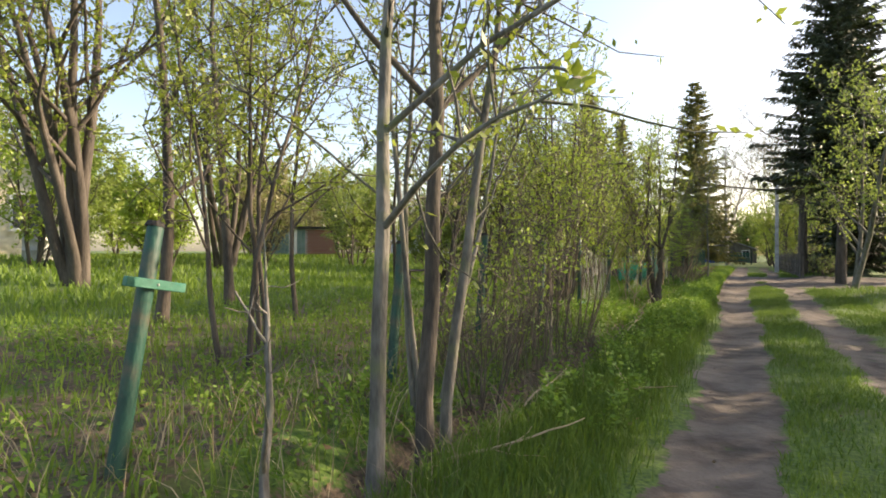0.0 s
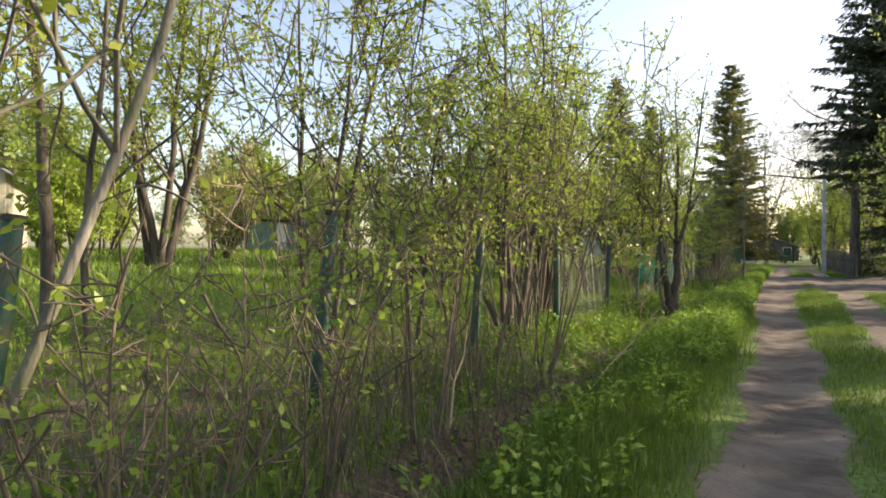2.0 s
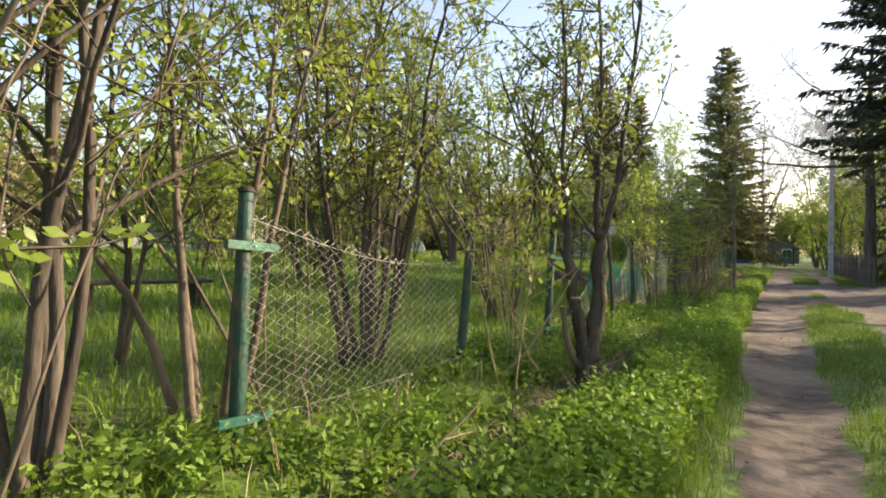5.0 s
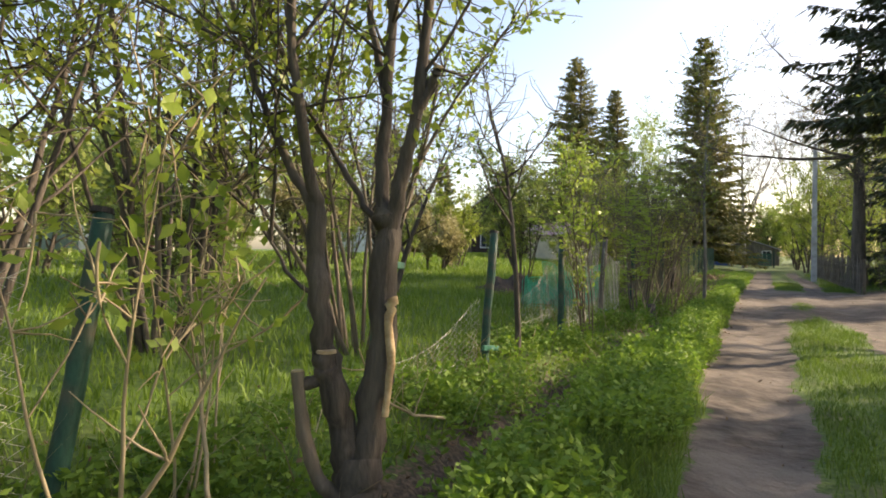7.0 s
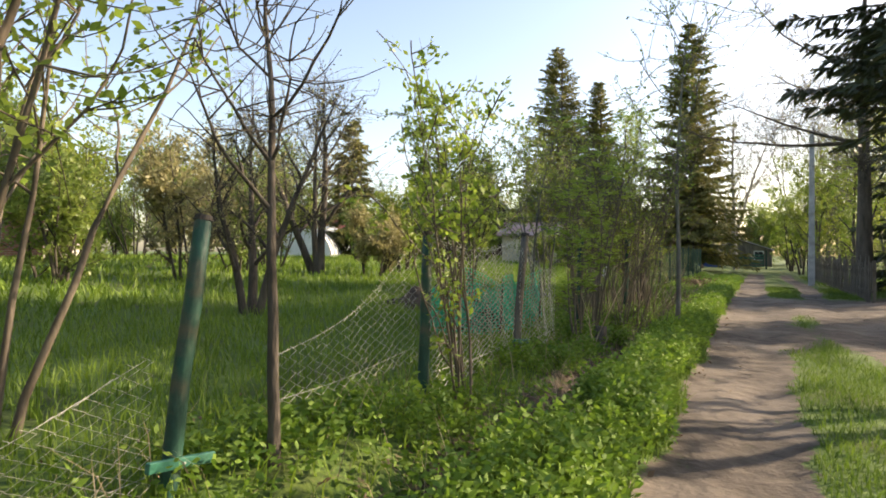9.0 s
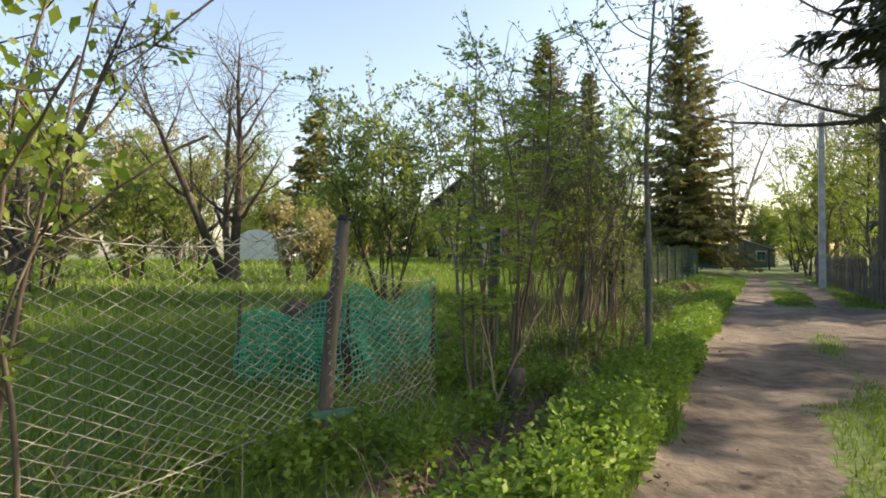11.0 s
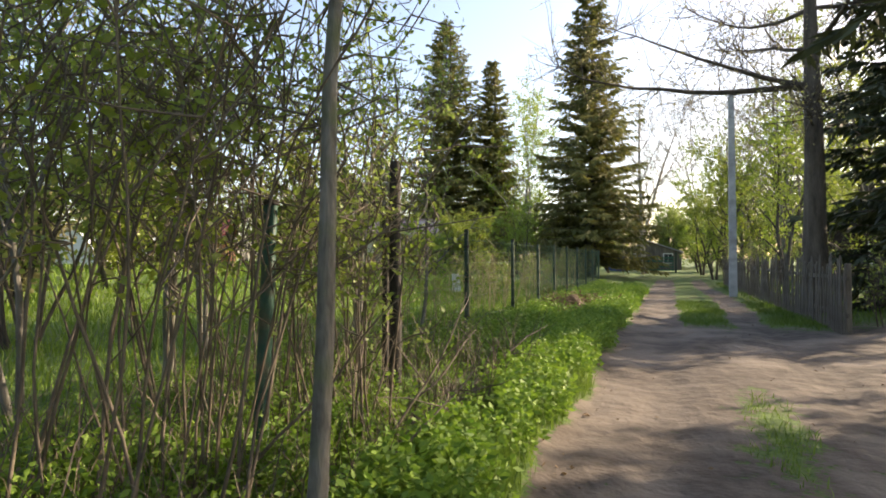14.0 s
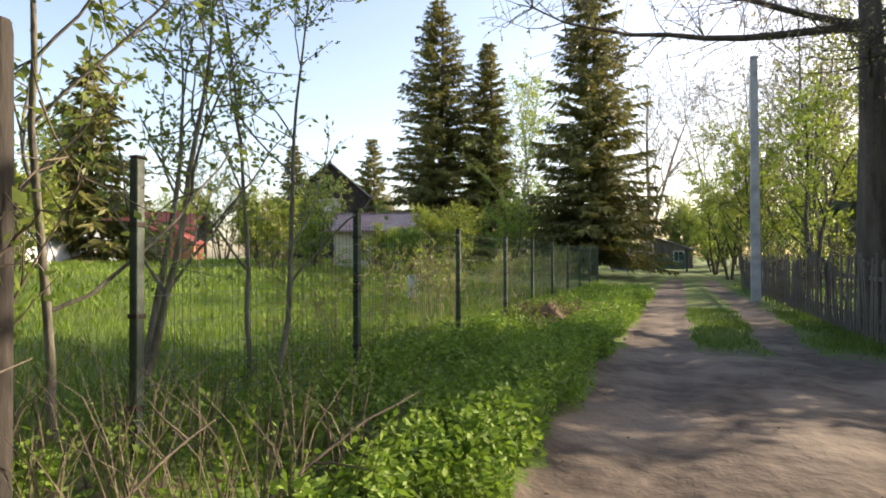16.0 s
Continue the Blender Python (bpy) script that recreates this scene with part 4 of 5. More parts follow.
grow("birch_tree", -1.9, 78.0, "tall birch by the gate with bare upper twigs", stems=2, height=18, radius=0.22, bark=BARK_BIRCH, leaf=LEAF_BUD, leaves=2600, size=0.1, seed=212, low=0.3, forks=14, twigs=18, spread=0.25)
for k, (sx, sy, sh, lf) in enumerate(((4.4, 54.0, 8.5, LEAF_FRESH), (3.4, 60.0, 8.0, LEAF), (2.6, 66.0, 7.5, LEAF_FRESH), (5.6, 62.0, 12.0, LEAF), (4.0, 73.0, 11.0, LEAF_FRESH), (7.4, 52.0, 11.0, LEAF), (2.4, 76.0, 6.5, LEAF_FRESH),
                                       (6.8, 68, 13.0, LEAF))):
    grow("birch_tree", sx, sy, "thin birch in pale yellow-green leaf by the lane", stems=2, height=sh, radius=0.10, bark=BARK_BROWN, leaf=lf, leaves=5200, size=0.13, seed=220 + k, group="birches beyond the picket fence",
         low=0.15, forks=8, twigs=8, spread=0.2)
for k, (sx, sy, sh) in enumerate(((5.2, 58.0, 13.0), (7.4, 64.0, 15.0), (4.6, 71.0, 15.0), (9.4, 60.0, 14.0), (3.6, 82.0, 16.0), (6.2, 78.0, 16.0))):
    grow("tall_aspen", sx, sy, "tall slim aspen with bare twigs just in bud", stems=2, height=sh, radius=0.11, bark=BARK_GREY, leaf=LEAF_BUD, leaves=2600, size=0.09, seed=340 + k, group="bare aspens beyond the picket fence", low=0.3,
         forks=12, twigs=14, spread=0.18)
# tree with the long limb
e = root("roadside_maple", 3.15, 42.0, gz(3.15, 42.0), "big dark roadside maple with one long limb over the lane", "tree")
rng = np.random.default_rng(241)
t, tw = Tubes(), Tubes()
st, _ = bent((0, 0, -0.2), (0.0, 0, 1), 11, 12, 0.03, 0, rng)
t.add(st, np.concatenate([[0.36], np.linspace(0.27, 0.06, 12)]), 10)
lt = []
for z0, dx, dy, ln, r in ((5.6, -1.0, 0.05, 5.2, 0.085), (6.4, -0.8, -0.5, 4.2, 0.07), (7.0, 0.4, -0.9, 4.0, 0.07), (7.5, -0.7, 0.7, 4.2, 0.06), (8.2, 0.8, 0.5, 3.4, 0.06), (8.6, -0.6, -0.2, 4.0, 0.055), (6.9, -0.5, 0.8, 4.0, 0.06),
                          (4.6, -0.3, -0.9, 2.4, 0.04)):
    i = int(z0 / 11 * 12)
    d = np.array([dx, dy, 0.05])
    p, _ = bent(st[i], d / np.linalg.norm(d), ln * 1.15, 9, 0.11, 0.06, rng)
    lm = Tubes()
    lm.add(p, np.linspace(r, 0.012, 10), 6)
    child("limb", lm.mesh("limb", BARK_BROWN), e)
    for k in range(34):
        j = int(rng.integers(2, 10))
        d2 = np.array([dx, dy, 0.0]) * 0.5 + rng.normal(0, 0.7, 3) + [0, 0, 0.35]
        q, en = bent(p[j], d2 / np.linalg.norm(d2), rng.uniform(0.7, 1.8), 5, 0.15, 0.04, rng)
        tw.add(q, np.linspace(0.014, 0.004, 6), 3)
        for m in range(4):
            d3 = rng.normal(0, 1, 3) + [0, 0, 0.3]
            s, _ = bent(q[int(rng.integers(1, 6))], d3 / np.linalg.norm(d3), rng.uniform(0.3, 0.8), 3, 0.15, 0.03, rng)
            tw.add(s, np.linspace(0.006, 0.003, 4), 3)
            lt.append(s)
child("trunk", t.mesh("trunk", BARK_BROWN), e)
tagged(child("twig", tw.mesh("twig", BARK_BROWN), e), kind="stuff")
tips = np.concatenate(lt)
k = rng.integers(0, len(tips), 4500)
child("crown", leaf_mesh("crown", tips[k], rng.normal(0, 1, (4500, 3)), 0.06, LEAF_BUD, rng), e)
# broadleaf row across the lane, which shades its first stretch
# past the first two, the trees stand out of view, added to cast shade
for k, (sx, sy, sh, lv) in enumerate(((3.4, 26.0, 9.0, 3300), (5.2, 22.0, 8.5, 5200), (7.0, 16.5, 7.5, 12000), (6.6, 11.0, 7.5, 12000), (8.0, 24.5, 7.5, 6000), (7.5, 6.0, 7.5, 9000), (9.0, 20.0, 7.5, 6500),
                                      (9.6, 27.0, 7.0, 8000), (5.4, 13.6, 8.0, 9000), (9.8, 37.5, 7.5, 9000), (7.9, 36.6, 7.0, 12000))):
    grow("shade_alder", sx, sy, "tall grey alder of a mostly unseen row added to shade the lane", stems=2, height=sh, radius=0.11, bark=BARK_GREY, leaf=LEAF_OLIVE, leaves=lv, size=0.13, seed=260 + k, group="alders across the lane", low=0.18, forks=9,
         twigs=9, spread=0.22)
for k, (sx, sy, sh) in enumerate(((3.6, 39.0, 1.6), (4.0, 36.9, 1.4), (4.4, 44.5, 2.4), (3.4, 47.0, 2.0), (3.2, 52.0, 2.0), (3.0, 57.0, 2.6))):
    grow("verge_bush", sx, sy, "twiggy brown bush along the picket fence", stems=10, height=sh, radius=0.015, bark=BARK_BROWN, leaf=LEAF_OLIVE, leaves=700, size=0.06, seed=280 + k, category="bush", group="bushes by the picket fence",
         spread=0.7, low=0.2, forks=3, twigs=6, base=0.25, sides=4)
# wood round the plots
wood_kinds = []
for k in range(7):
    lf = (LEAF, LEAF_OLIVE, LEAF_FRESH, LEAF_BUD, LEAF_OLIVE, LEAF, LEAF_OLIVE)[k]
    sx, sy = -31 - 2 * k, 6 + 13 * k
    wood_kinds.append(tree("woodland_tree", sx, sy, gz(sx, sy) - 0.1, "broadleaf at the wood's edge in spring leaf", stems=4, height=(8, 10, 7, 9, 11, 6, 7.5)[k], radius=0.12, bark=BARK_BROWN, leaf=lf, leaves=8500,
                           size=0.22, seed=300 + k, group="wood beyond the plots", low=0.08, forks=8, twigs=8, spread=0.4, sides=5, twig_len=0.2))
for k in range(88):
    q = RNG.random()
    if k < 58:
        sx, sy = -28 - 24 * RNG.random(), -14 + 126 * (k + q) / 58
    elif k < 76:
        sx, sy = -30 + 66 * (k - 58 + q) / 18, 106 + 12 * RNG.random()
    else:
        sx, sy = 15 + 14 * RNG.random(), 44 + 60 * (k - 76 + q) / 12
    copy_thing(wood_kinds[k * 5 % 7], pose(sx, sy, gz(sx, sy) - 0.1, 0, 0, 360 * RNG.random()) @ Matrix.Scale(0.62 if k < 58 and 38 < sy < 95 else 1.0, 4))
for k, (sx, sy) in enumerate(((8.0, 88.0), (12.0, 80.0), (4.5, 101.0), (-7.0, 103.0), (10.5, 70.0), (0.5, 108.0), (-13.0, 98.0), (13.0, 95.0), (-20.0, 92.0), (-26.0, 88.0))):
    copy_thing(wood_kinds[(k * 3 + 1) % 7], pose(sx, sy, gz(sx, sy) - 0.1, 0, 0, 47 * k))
for k, (sx, sy, sh, lf) in enumerate(((-17.5, 9.0, 4.5, LEAF_FRESH), (-20.5, 15.0, 6.0, LEAF), (-14.5, 20.0, 4.0, LEAF_OLIVE), (-18.0, 24.0, 5.0, LEAF_OLIVE), (-13.0, 27.0, 3.5, LEAF_BUD), (-16.0, 33.0, 4.5, LEAF_OLIVE),
                                       (-12.5, 36.5, 3.4, LEAF), (-20.0, 36.0, 5.5, LEAF_BUD), (-10.5, 20.5, 3.2, LEAF_OLIVE), (-17.0, 17.0, 4.2, LEAF_BUD), (-22.0, 29.0, 6.0, LEAF), (-9.0, 52.0, 3.2, LEAF),
                                       (-15.5, 49.0, 3.2, LEAF), (-10.6, 51.5, 2.0, LEAF_FRESH), (-12.2, 52.6, 2.1, LEAF), (-17.0, 54.0, 2.6, LEAF_FRESH), (-18.0, 56.0, 5.2, LEAF_OLIVE), (-8.5, 60.0, 4.5, LEAF_FRESH), (-24.0, 66.0, 6.0, LEAF), (-7.0, 66.0, 4.2, LEAF_FRESH), (-12.0, 63.0, 4.0, LEAF), (-15.5, 11.5, 3.0, LEAF_FRESH), (-21.0, 20.5, 5.0, LEAF_FRESH), (-24.0, 33.0, 6.0, LEAF_OLIVE),
                                       (-26.0, 40.0, 6.0, LEAF), (-17.5, 40.5, 3.2, LEAF_OLIVE), (-14.5, 30.0, 3.0, LEAF_OLIVE), (-13.5, 24.0, 2.6, LEAF_OLIVE), (-11.5, 33.0, 2.4, LEAF_BUD), (-28.0, 60.0, 7.0, LEAF_OLIVE),
                                       (-4.2, 74.0, 4.5, LEAF_FRESH), (-5.5, 70.0, 4.0, LEAF), (2.8, 84.0, 5.0, LEAF_FRESH), (5.0, 90.0, 6.0, LEAF), (-7.5, 90.0, 6.5, LEAF_FRESH))):
    grow("garden_shrub", sx, sy, "garden shrub in spring leaf beyond the lawn", stems=7, height=sh, radius=0.045, bark=BARK_BROWN, leaf=lf, leaves=4800, size=0.12, seed=360 + k, category="shrub", group="garden shrubs", spread=0.7,
         low=0.15, forks=5, twigs=6, base=0.3, sides=5)

# ---- utility pole ----
e = root("utility_pole", 2.0, 48.85, gz(2.0, 48.85), "tapered grey concrete utility pole", "utility pole")
part("shaft", prism([(-0.13, -0.2), (0.13, -0.2), (0.09, 7.1), (-0.09, 7.1)], 0.2, at=-0.1), CONCRETE, e)
part("cap", box(0.2, 0.22, 0.05, 0, 0, 7.1, 0.01), CONCRETE, e)

# ---- picket fence ----
pa, pb = Vector((2.75, 38.2)), Vector((2.45, 58.0))
turn = math.degrees(math.atan2(pb.y - pa.y, pb.x - pa.x))
pf = root("picket_fence", pa.x, pa.y, gz(pa.x, pa.y), "uneven weathered grey-brown picket fence leaning along the lane", "fence", turn=turn)
plen = (pb - pa).length
for zc in (0.3, 0.95):
    part("rail", box(plen, 0.05, 0.07, plen / 2, -0.035, zc, 0.006), GREY_WOOD, pf)
shapes = []
for k in range(5):
    h = 1.15 + 0.07 * k
    shapes.append(prism([(-0.03, 0), (0.03, 0), (0.027, h - 0.05), (0.004, h), (-0.026, h - 0.03 - 0.01 * k)], 0.022))
pick = []
for bm in shapes:
    me = bpy.data.meshes.new("picket")
    bm.to_mesh(me)
    bm.free()
    me.materials.append(GREY_WOOD)
    pick.append(me)
for k in range(int(plen / 0.125)):
    o = child("picket", pick[k * 7 % 5], pf)
    o.matrix_local = pose(0.05 + k * 0.125 + random.uniform(-0.015, 0.015), 0.002, random.uniform(-0.04, 0.04), random.uniform(-3, 3), random.uniform(-10, 10), 0)
for k in range(8):
    o = part("post", box(0.09, 0.09, 1.25, 0.3 + k * 2.7, -0.115, 0, 0.01), GREY_WOOD, pf)

# ---- gate at the lane's end ----
gy0 = 82.5
for gx0 in (-3.3, 0.6):
    e = root("gate_post", gx0, gy0, gz(gx0, gy0), "dark square post of the far gate", "gate post", "posts of the far gate")
    part("shaft", box(0.16, 0.16, 1.9, 0, 0, -0.05, 0.01), POST_DARK, e)
    part("cap", box(0.2, 0.2, 0.04, 0, 0, 1.852, 0.01), POST_BLACK, e)
e = root("farm_gate", -3.2, gy0, gz(-1.4, gy0) + 0.1, "low wide gate of green slats closing the lane", "gate")
for k in range(5):
    part("slat", box(3.6, 0.03, 0.12, 1.85, 0, 0.05 + k * 0.27, 0.005), ARM_GREEN, e)
for k in (0.1, 1.85, 3.55):
    part("stile", box(0.08, 0.03, 1.35, k, 0.034, 0, 0.005), POST_DARK, e)


def house(name, x, y, z, turn, w, d, h, ridge, wall, roof, label, windows=(), over=0.35, category="house", planks=True):
    """A gabled house: plank walls, two roof slopes with thickness, framed windows on the gable side."""
    e = root(name, x, y, z, label, category, turn=turn)
    part("wall", prism([(-w / 2, -0.3), (w / 2, -0.3), (w / 2, h), (0, h + ridge), (-w / 2, h)], d), wall, e)
    if planks:
        n = int(h / 0.2)
        for k in range(n):
            part("plank", box(w + 0.02, 0.02, 0.185, 0, -0.012, k * 0.2, 0.004), wall, e)
    for s in (-1, 1):
        run = w / 2 + over
        rise = ridge * run / (w / 2)
        slope = prism([(0, h + ridge + 0.03), (s * run, h + ridge - rise + 0.03), (s * run, h + ridge - rise + 0.12), (0, h + ridge + 0.12)], d + 2 * over, at=-over)
        part("roof", slope, roof, e)
    part("ridge_cap", box(0.22, d + 2 * over, 0.05, 0, d / 2, h + ridge + 0.11, 0.01), roof, e)
    for wx, wz, ww, wh, pane in windows:
        f = part("window", box(ww + 0.16, 0.06, wh + 0.16, wx, -0.035, wz - 0.08, 0.006), PAINT_WHITE, e)
        part("pane", box(ww / 2 - 0.03, 0.02, wh, wx - ww / 4, -0.068, wz, 0.002), pane, f)
        part("pane", box(ww / 2 - 0.03, 0.02, wh, wx + ww / 4, -0.068, wz, 0.002), pane, f)
        part("sill", box(ww + 0.24, 0.1, 0.04, wx, -0.06, wz - 0.13, 0.004), PAINT_WHITE, f)
    return e


house("dark_house", -22.0, 63.6, 0.9, 30, 5.2, 7.0, 4.6, 2.2, PLANK_DARK, ROOF_GREY, "dark plank two-storey cottage with a curtained gable window", ((0, 3.1, 1.25, 1.25, CURTAIN), (-1.3, 0.9, 0.9, 1.1, PANE_DARK)))
house("garden_shed", -12.2, 56.5, 0.7, 105, 3.0, 3.9, 2.0, 0.75, PAINT_CREAM, ROOF_PINK, "small cream shed under a faded red sheet roof", category="shed", planks=False)
house("garden_shed", -28.5, 58.5, 1.0, 120, 4.0, 5.0, 2.1, 1.0, GREY_WOOD, ROOF_RED, "grey plank shed with a dull red roof", category="shed", planks=False)
house("far_house", -2.0, 97.0, 0.0, 5, 6.8, 7.0, 2.0, 1.2, GREY_WOOD, ROOF_GREY, "low grey-roofed house behind the far gate", ((-2.0, 0.8, 0.9, 1.0, PANE_DARK), (2.0, 0.8, 0.9, 1.0, PANE_DARK)))
house("cream_house", -23.8, 10.8, 0.9, 60, 5.0, 6.0, 2.9, 1.7, PAINT_CREAM, ROOF_GREY, "cream boarded summer house at the edge of the lawn", ((1.2, 1.3, 0.9, 1.2, PANE_DARK), (-1.2, 1.3, 0.9, 1.2, PANE_DARK)))
house("brown_house", 9.5, 60.0, 0.1, -40, 5.0, 6.0, 2.6, 2.4, PLANK_DARK, ROOF_GREY, "brown cottage behind the picket fence", ((0, 1.0, 0.9, 1.1, PANE_DARK),))

# brick shed with a teal boarded front
e = root("brick_shed", -23.6, 26.8, 1.0, "low shed of red brick with dark teal boards and flat roof", "shed", turn=38)
part("core", box(4.4, 2.8, 1.95, 0, 1.4, -0.2, 0.01), MORTAR, e)
bme = bpy.data.meshes.new("brick")
bm = box(0.245, 0.02, 0.068, 0, 0, 0, 0.003)
bm.to_mesh(bme)
bm.free()
bme.materials.append(BRICK)
for r in range(21):
    for c in range(7):
        o = child("brick", bme, e)
        o.location = (0.62 + c * 0.26 + (0.13 if r % 2 else 0) - 0.1, -0.008, 0.02 + r * 0.08)
for k in range(11):
    if k not in (7, 8):
        part("board", box(0.22, 0.03, 1.72, -2.1 + k * 0.235, -0.018, 0, 0.004), PAINT_TEAL, e)
part("door", box(0.46, 0.035, 1.66, -0.34, -0.02, 0, 0.004), PAINT_WHITE, e, "pale grey-green narrow door")
part("roof", box(4.9, 3.3, 0.12, 0, 1.4, 1.76, 0.01), POST_BLACK, e, "dark flat felt roof")

# drum by the summer house
def drum(x, y, r, h, label):
    e = root("water_drum", x, y, gz(x, y), label, "drum")
    t = Tubes()
    zs = [0, 0.01, 0.02, h * 0.33, h * 0.35, h * 0.37, h * 0.66, h * 0.68, h * 0.7, h - 0.02, h, h]
    rs = [0.02, r, r, r, r + 0.018, r, r, r + 0.018, r, r, r + 0.01, 0.02]
    t.add([(0, 0, z0) for z0 in np.array(zs) + np.arange(12) * 1e-4], rs, 20)
    child("barrel", t.mesh("barrel", METAL_DRUM), e)
    bm = bmesh.new()
    bmesh.ops.create_cone(bm, cap_ends=True, segments=20, radius1=r + 0.015, radius2=r + 0.01, depth=0.03, matrix=Matrix.Translation((0, 0, h + 0.02)))
    part("rim", bm, METAL_DRUM, e)


drum(-19.4, 10.2, 0.42, 0.92, "dented pale zinc water drum on the lawn")

# plastic-net compost bays and earth heap
e = root("net_enclosure", -4.05, 25.5, gz(-4.05, 25.5), "slumped bright green plastic netting round a compost bay", "garden netting")
for bay, (ax, ay, bx, by, hh) in enumerate(((-0.62, -0.85, 0.55, -0.7, 0.62), (0.55, -0.7, 0.68, 0.62, 0.82), (0.68, 0.62, -0.7, 0.75, 0.86), (-0.7, 0.75, -0.62, -0.85, 0.62), (0.6, 0.0, -0.64, -0.05, 0.66))):
    t = Tubes()
    L = math.hypot(bx - ax, by - ay)
    n, cell = int(L / 0.05), 0.05

    def at_net(u, z0, s=bay):
        w = 0.07 * math.sin(u * 9 + s) + 0.05 * math.sin(z0 * 8 + u * 4)
        return (ax + (bx - ax) * u + w * (by - ay) / L, ay + (by - ay) * u - w * (bx - ax) / L, z0 * (1 + 0.17 * math.sin(u * 6 + s)))

    for k in range(n + 1):
        t.add([at_net(k / n, z0) for z0 in np.linspace(-0.02, hh, 8)], np.full(8, 0.0065), 4)
    for r in range(int(hh / cell) + 1):
        t.add([at_net(u, r * cell) for u in np.linspace(0, 1, 24)], np.full(24, 0.0065), 4)
    tagged(child("net_side", t.mesh("net_side", NET, False), e), kind="stuff")
for ax, ay in ((-0.62, -0.85), (0.55, -0.7), (0.68, 0.62), (-0.7, 0.75)):
    t = Tubes()
    t.add([(ax, ay, -0.1), (ax + 0.02, ay, 0.4), (ax + 0.03, ay + 0.02, 0.9)], (0.018, 0.017, 0.014), 6)
    child("stake", t.mesh("stake", BARK_BROWN), e)


def heap(name, x, y, rx, ry, h, mat, label, category):
    r = np.random.default_rng(int(abs(x * 31 + y)))
    u, v = np.meshgrid(np.linspace(0, 1, 18), np.linspace(0, 2 * math.pi, 40, endpoint=False), indexing="ij")
    wob = 1 + 0.18 * np.sin(v * 3 + 1) + 0.1 * np.sin(v * 7)
    px, py = u * rx * wob * np.cos(v), u * ry * wob * np.sin(v)
    pz = h * (np.cos(u * math.pi) * 0.5 + 0.5) * (1 + 0.25 * np.sin(px * 9 + py * 5)) + r.normal(0, 0.012, u.shape) - 0.05 * u
    f = [(i * 40 + j, (i + 1) * 40 + j, (i + 1) * 40 + (j + 1) % 40, i * 40 + (j + 1) % 40) for i in range(17) for j in range(40)]
    ob = new(name, mesh_of(name, np.stack([px, py, pz], -1).reshape(-1, 3), f, mat, smooth=True))
    ob.location = (x, y, gz(x, y))
    return tagged(ob, label, category)


heap("earth_heap", -6.1, 27.6, 1.7, 1.0, 0.42, COMPOST, "low heap of dark dug earth behind the netting", "soil heap")
heap("compost_mound", -4.1, 25.55, 0.5, 0.55, 0.4, COMPOST, "dark rotted compost inside the green netting", "compost")
heap("brush_pile", -2.35, 40.3, 0.75, 0.9, 0.42, LITTER, "rusty-brown pile of dead cuttings by the mesh fence", "brush pile")
rb = np.random.default_rng(9)
pts = rb.normal(0, 1, (900, 3)) * [0.42, 0.5, 0.1] + [-2.35, 40.3, 0.34]
tagged(new("dead_cuttings", leaf_mesh("dead_cuttings", pts, rb.normal(0, 1, (900, 3)) * [1, 1, 0.6], 0.16, LITTER, rb, 0.12)), "brown dead fern and twig cuttings", "cuttings", kind="stuff")

# greenhouse
e = root("greenhouse", -22.5, 42.0, 1.0, "long hooped greenhouse of pale film with wooden ends", "greenhouse", turn=30)
arc = [(1.5 * math.cos(a), 1.75 * math.sin(a)) for a in np.linspace(0, math.pi, 13)]
part("film", prism(arc, 7.0), POLYTHENE, e)
for k in range(6):
    t = Tubes()
    t.add([(p[0] * 1.012, 0.02 + k * 1.39, p[1] * 1.012) for p in arc], np.full(13, 0.025), 5)
    child("hoop", t.mesh("hoop", GREY_WOOD), e)
e = root("greenhouse", -27.0, 50.0, 1.0, "white glazed greenhouse beyond the lawn", "greenhouse", turn=62)
part("film", prism([(-1.4, 0), (1.4, 0), (1.4, 1.6), (0, 2.3), (-1.4, 1.6)], 6.0), POLYTHENE, e)
for k in range(7):
    part("rib", prism([(-1.43, 0), (-1.38, 0), (-1.38, 1.6), (0, 2.27), (1.38, 1.6), (1.38, 0), (1.43, 0), (1.43, 1.62), (0, 2.34), (-1.43, 1.62)], 0.05, at=k * 0.992 - 0.005), PAINT_WHITE, e)
# small things in the far plot
e = root("garden_board", -6.0, 42.5, gz(-6.0, 42.5), "small white board standing in the grass", "sign board", turn=20)
part("panel", box(0.26, 0.03, 0.55, 0, 0, 0.05, 0.004), PAINT_WHITE, e)
part("stake", box(0.04, 0.03, 0.6, 0, 0.032, -0.1, 0.004), GREY_WOOD, e)
house("play_hut", -26.3, 54.7, 0.95, 25, 1.8, 1.6, 1.2, 0.5, PAINT_ORANGE, ROOF_RED, "small orange hut beyond the lawn", over=0.15, category="hut", planks=False)
e = root("tarp_pile", -4.4, 80.5, gz(-4.4, 80.5), "stack under a blue tarpaulin near the gate", "tarp")
part("cover", prism([(-1.0, 0), (1.0, 0), (0.9, 1.1), (0.2, 1.45), (-0.8, 1.2)], 1.6), PAINT_BLUE, e)
e = root("yard_bench", -8.2, 14.6, gz(-8.2, 14.6), "dark weathered low plank bench on the lawn", "bench", turn=70)
for k in (-0.14, 0.14):
    part("plank", box(1.8, 0.2, 0.045, 0, k, 0.4, 0.006), POST_BLACK, e)
for k in (-0.7, 0.7):
    part("leg", box(0.09, 0.42, 0.4, k, 0, 0, 0.006), POST_BLACK, e)

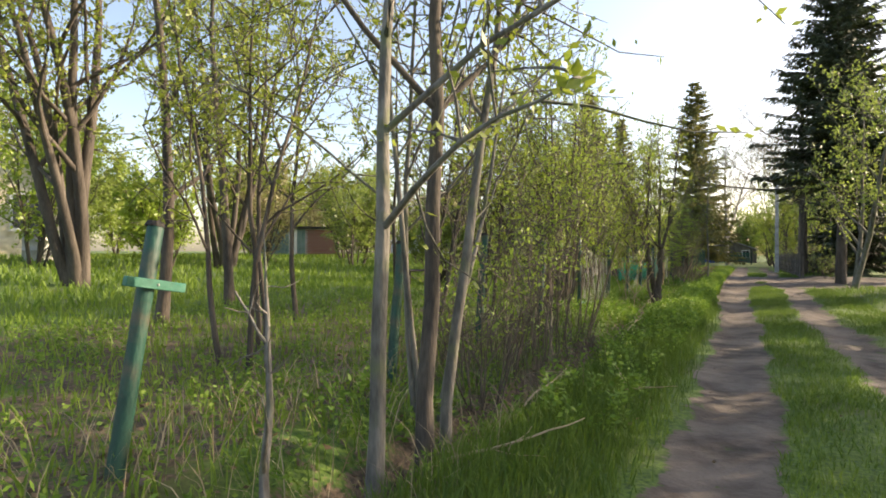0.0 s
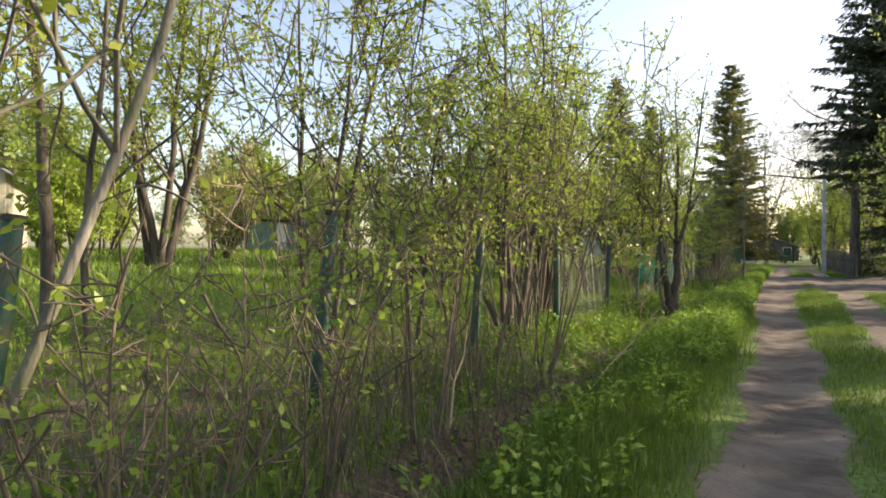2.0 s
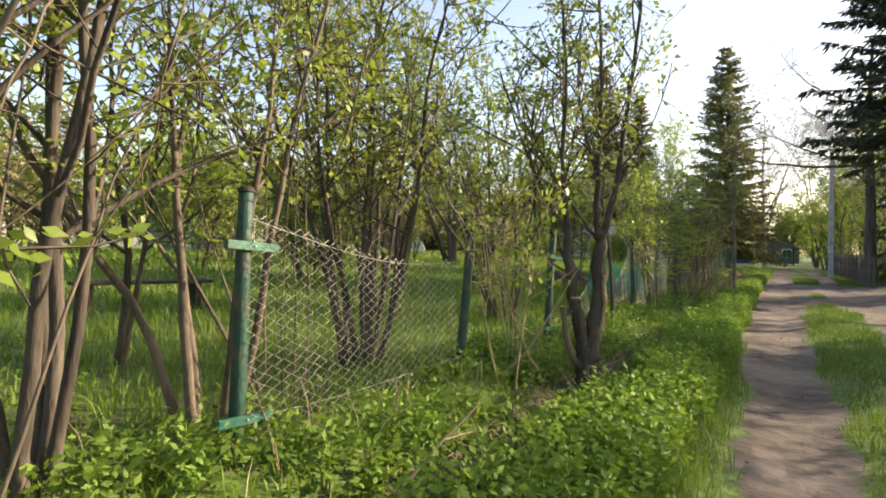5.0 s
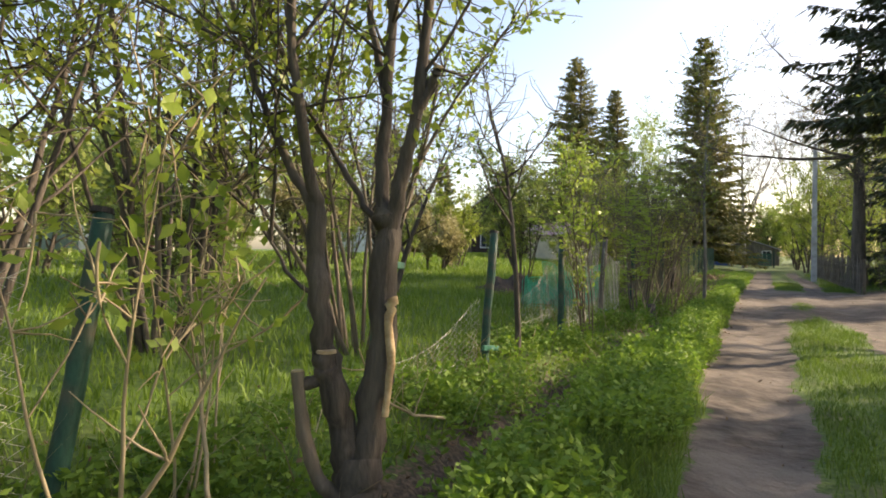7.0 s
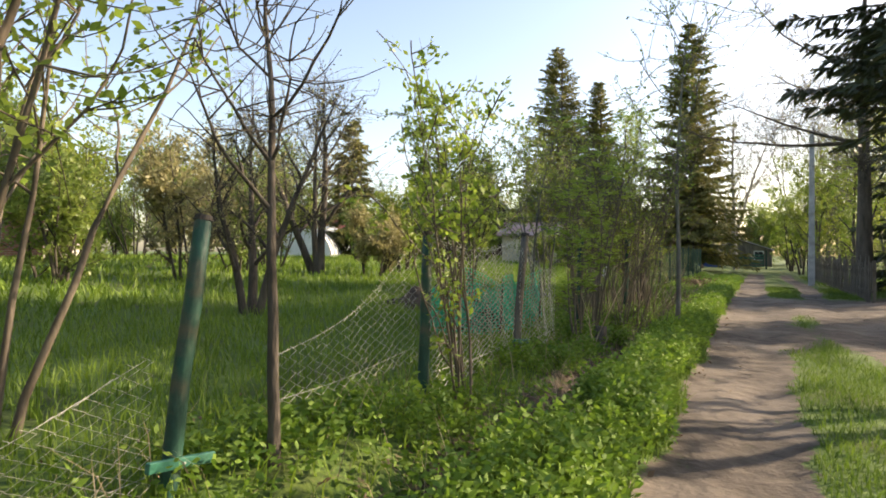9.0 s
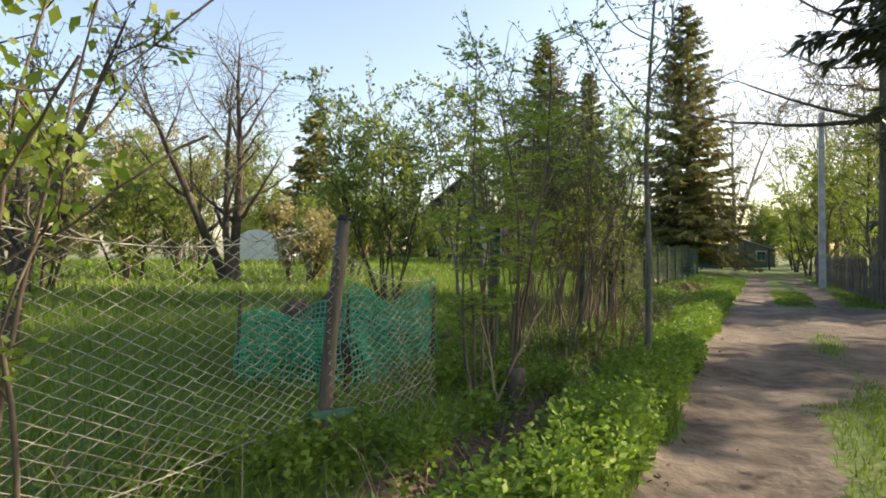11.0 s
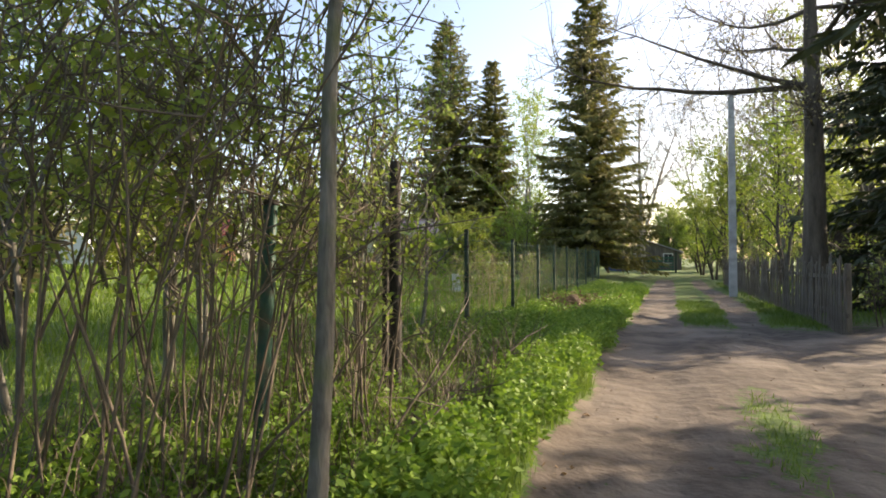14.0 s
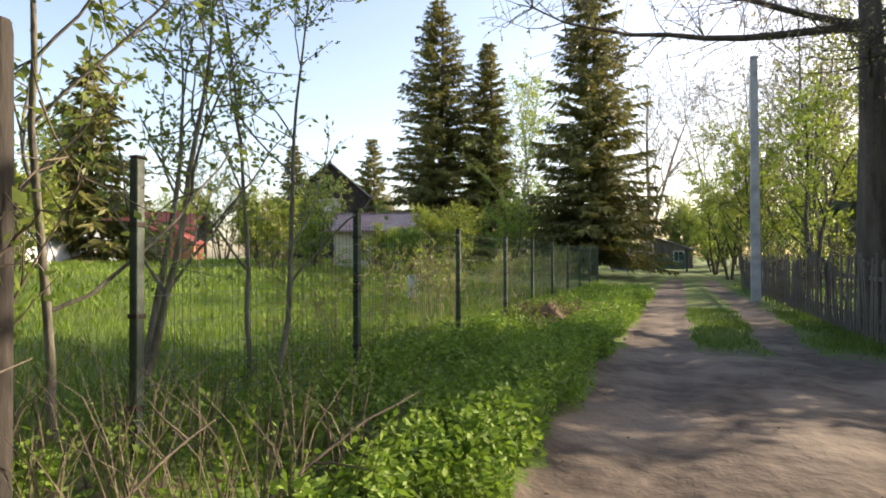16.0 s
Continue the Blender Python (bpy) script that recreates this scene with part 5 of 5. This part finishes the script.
# pale dead branches in the ditch and the thicket
def dead_branch(x, y, z, yaw, rise, length, seed, label, skin):
    r = np.random.default_rng(seed)
    e = root("fallen_branch", x, y, gz(x, y) + z, label, "branch", "dead branches in the ditch")
    d = np.array([math.cos(radians(yaw)), math.sin(radians(yaw)), rise])
    t = Tubes()
    p, _ = bent((0, 0, 0), d / np.linalg.norm(d), length, 8, 0.1, 0, r)
    t.add(p, np.linspace(0.013, 0.004, 9), 6)
    child("stick", t.mesh("stick", skin), e)
    for k in range(3):
        j = int(r.integers(3, 8))
        q, _ = bent(p[j], r.normal(0, 1, 3) * [1, 1, 0.6] + d * 0.8, length * r.uniform(0.15, 0.35), 4, 0.12, 0.02, r)
        s = Tubes()
        s.add(q, np.linspace(0.006, 0.002, 5), 5)
        child("side_twig", s.mesh("side_twig", skin), e)


DB = "pale barkless dead branch lying in the undergrowth"
for k, (bx, by, bz, bw, br, bl) in enumerate(((-1.75, 3.2, 0.05, 30, 0.5, 1.1), (-1.6, 4.3, 0.05, 80, 0.3, 1.2), (-1.9, 5.4, 0.1, 20, 0.5, 1.3), (-2.2, 7.3, 0.1, 110, 0.7, 1.1), (-1.8, 9.0, 0.05, 60, 0.35, 1.0),
                                               (-2.1, 11.6, 0.1, 70, 0.5, 1.1), (-2.5, 14.5, 0.15, 20, 0.9, 1.3), (-2.3, 14.9, 0.2, 160, 0.6, 1.3), (-2.3, 17.0, 0.15, -100, 0.25, 1.3), (-2.0, 21.2, 0.1, 40, 0.5, 0.8),
                                               (-2.3, 25.3, 0.05, 50, 2.2, 1.0), (-2.25, 25.35, 0.05, 130, 1.8, 0.9), (-1.9, 28.8, 0.1, 80, 0.5, 1.7), (-2.1, 29.6, 0.15, 60, 0.6, 2.0), (-1.8, 30.4, 0.1, 100, 0.4, 1.5),
                                               (-2.3, 30.9, 0.1, 40, 0.8, 1.4), (-2.0, 31.6, 0.1, 75, 0.5, 1.7), (-2.4, 29.0, 0.2, 20, 0.9, 1.6))):
    dead_branch(bx, by, bz, bw, br, bl * (0.8 if k > 11 else 1), 500 + k, DB if k < 12 else "grey dead branch leaning in the thicket", STRAW if k < 12 else BARK_SHOOT)
# stump by the rowan
e = root("tree_stump", -2.31, 25.83, gz(-2.31, 25.83), "short rotten dark tree stump among weeds", "stump")
t = Tubes()
t.add([(0, 0, -0.1), (0, 0, 0.02), (0.01, 0, 0.2), (0.01, 0.01, 0.34), (0.01, 0.01, 0.345)], (0.15, 0.12, 0.095, 0.09, 0.02), 12)
child("bark", t.mesh("bark", BARK_BROWN), e)
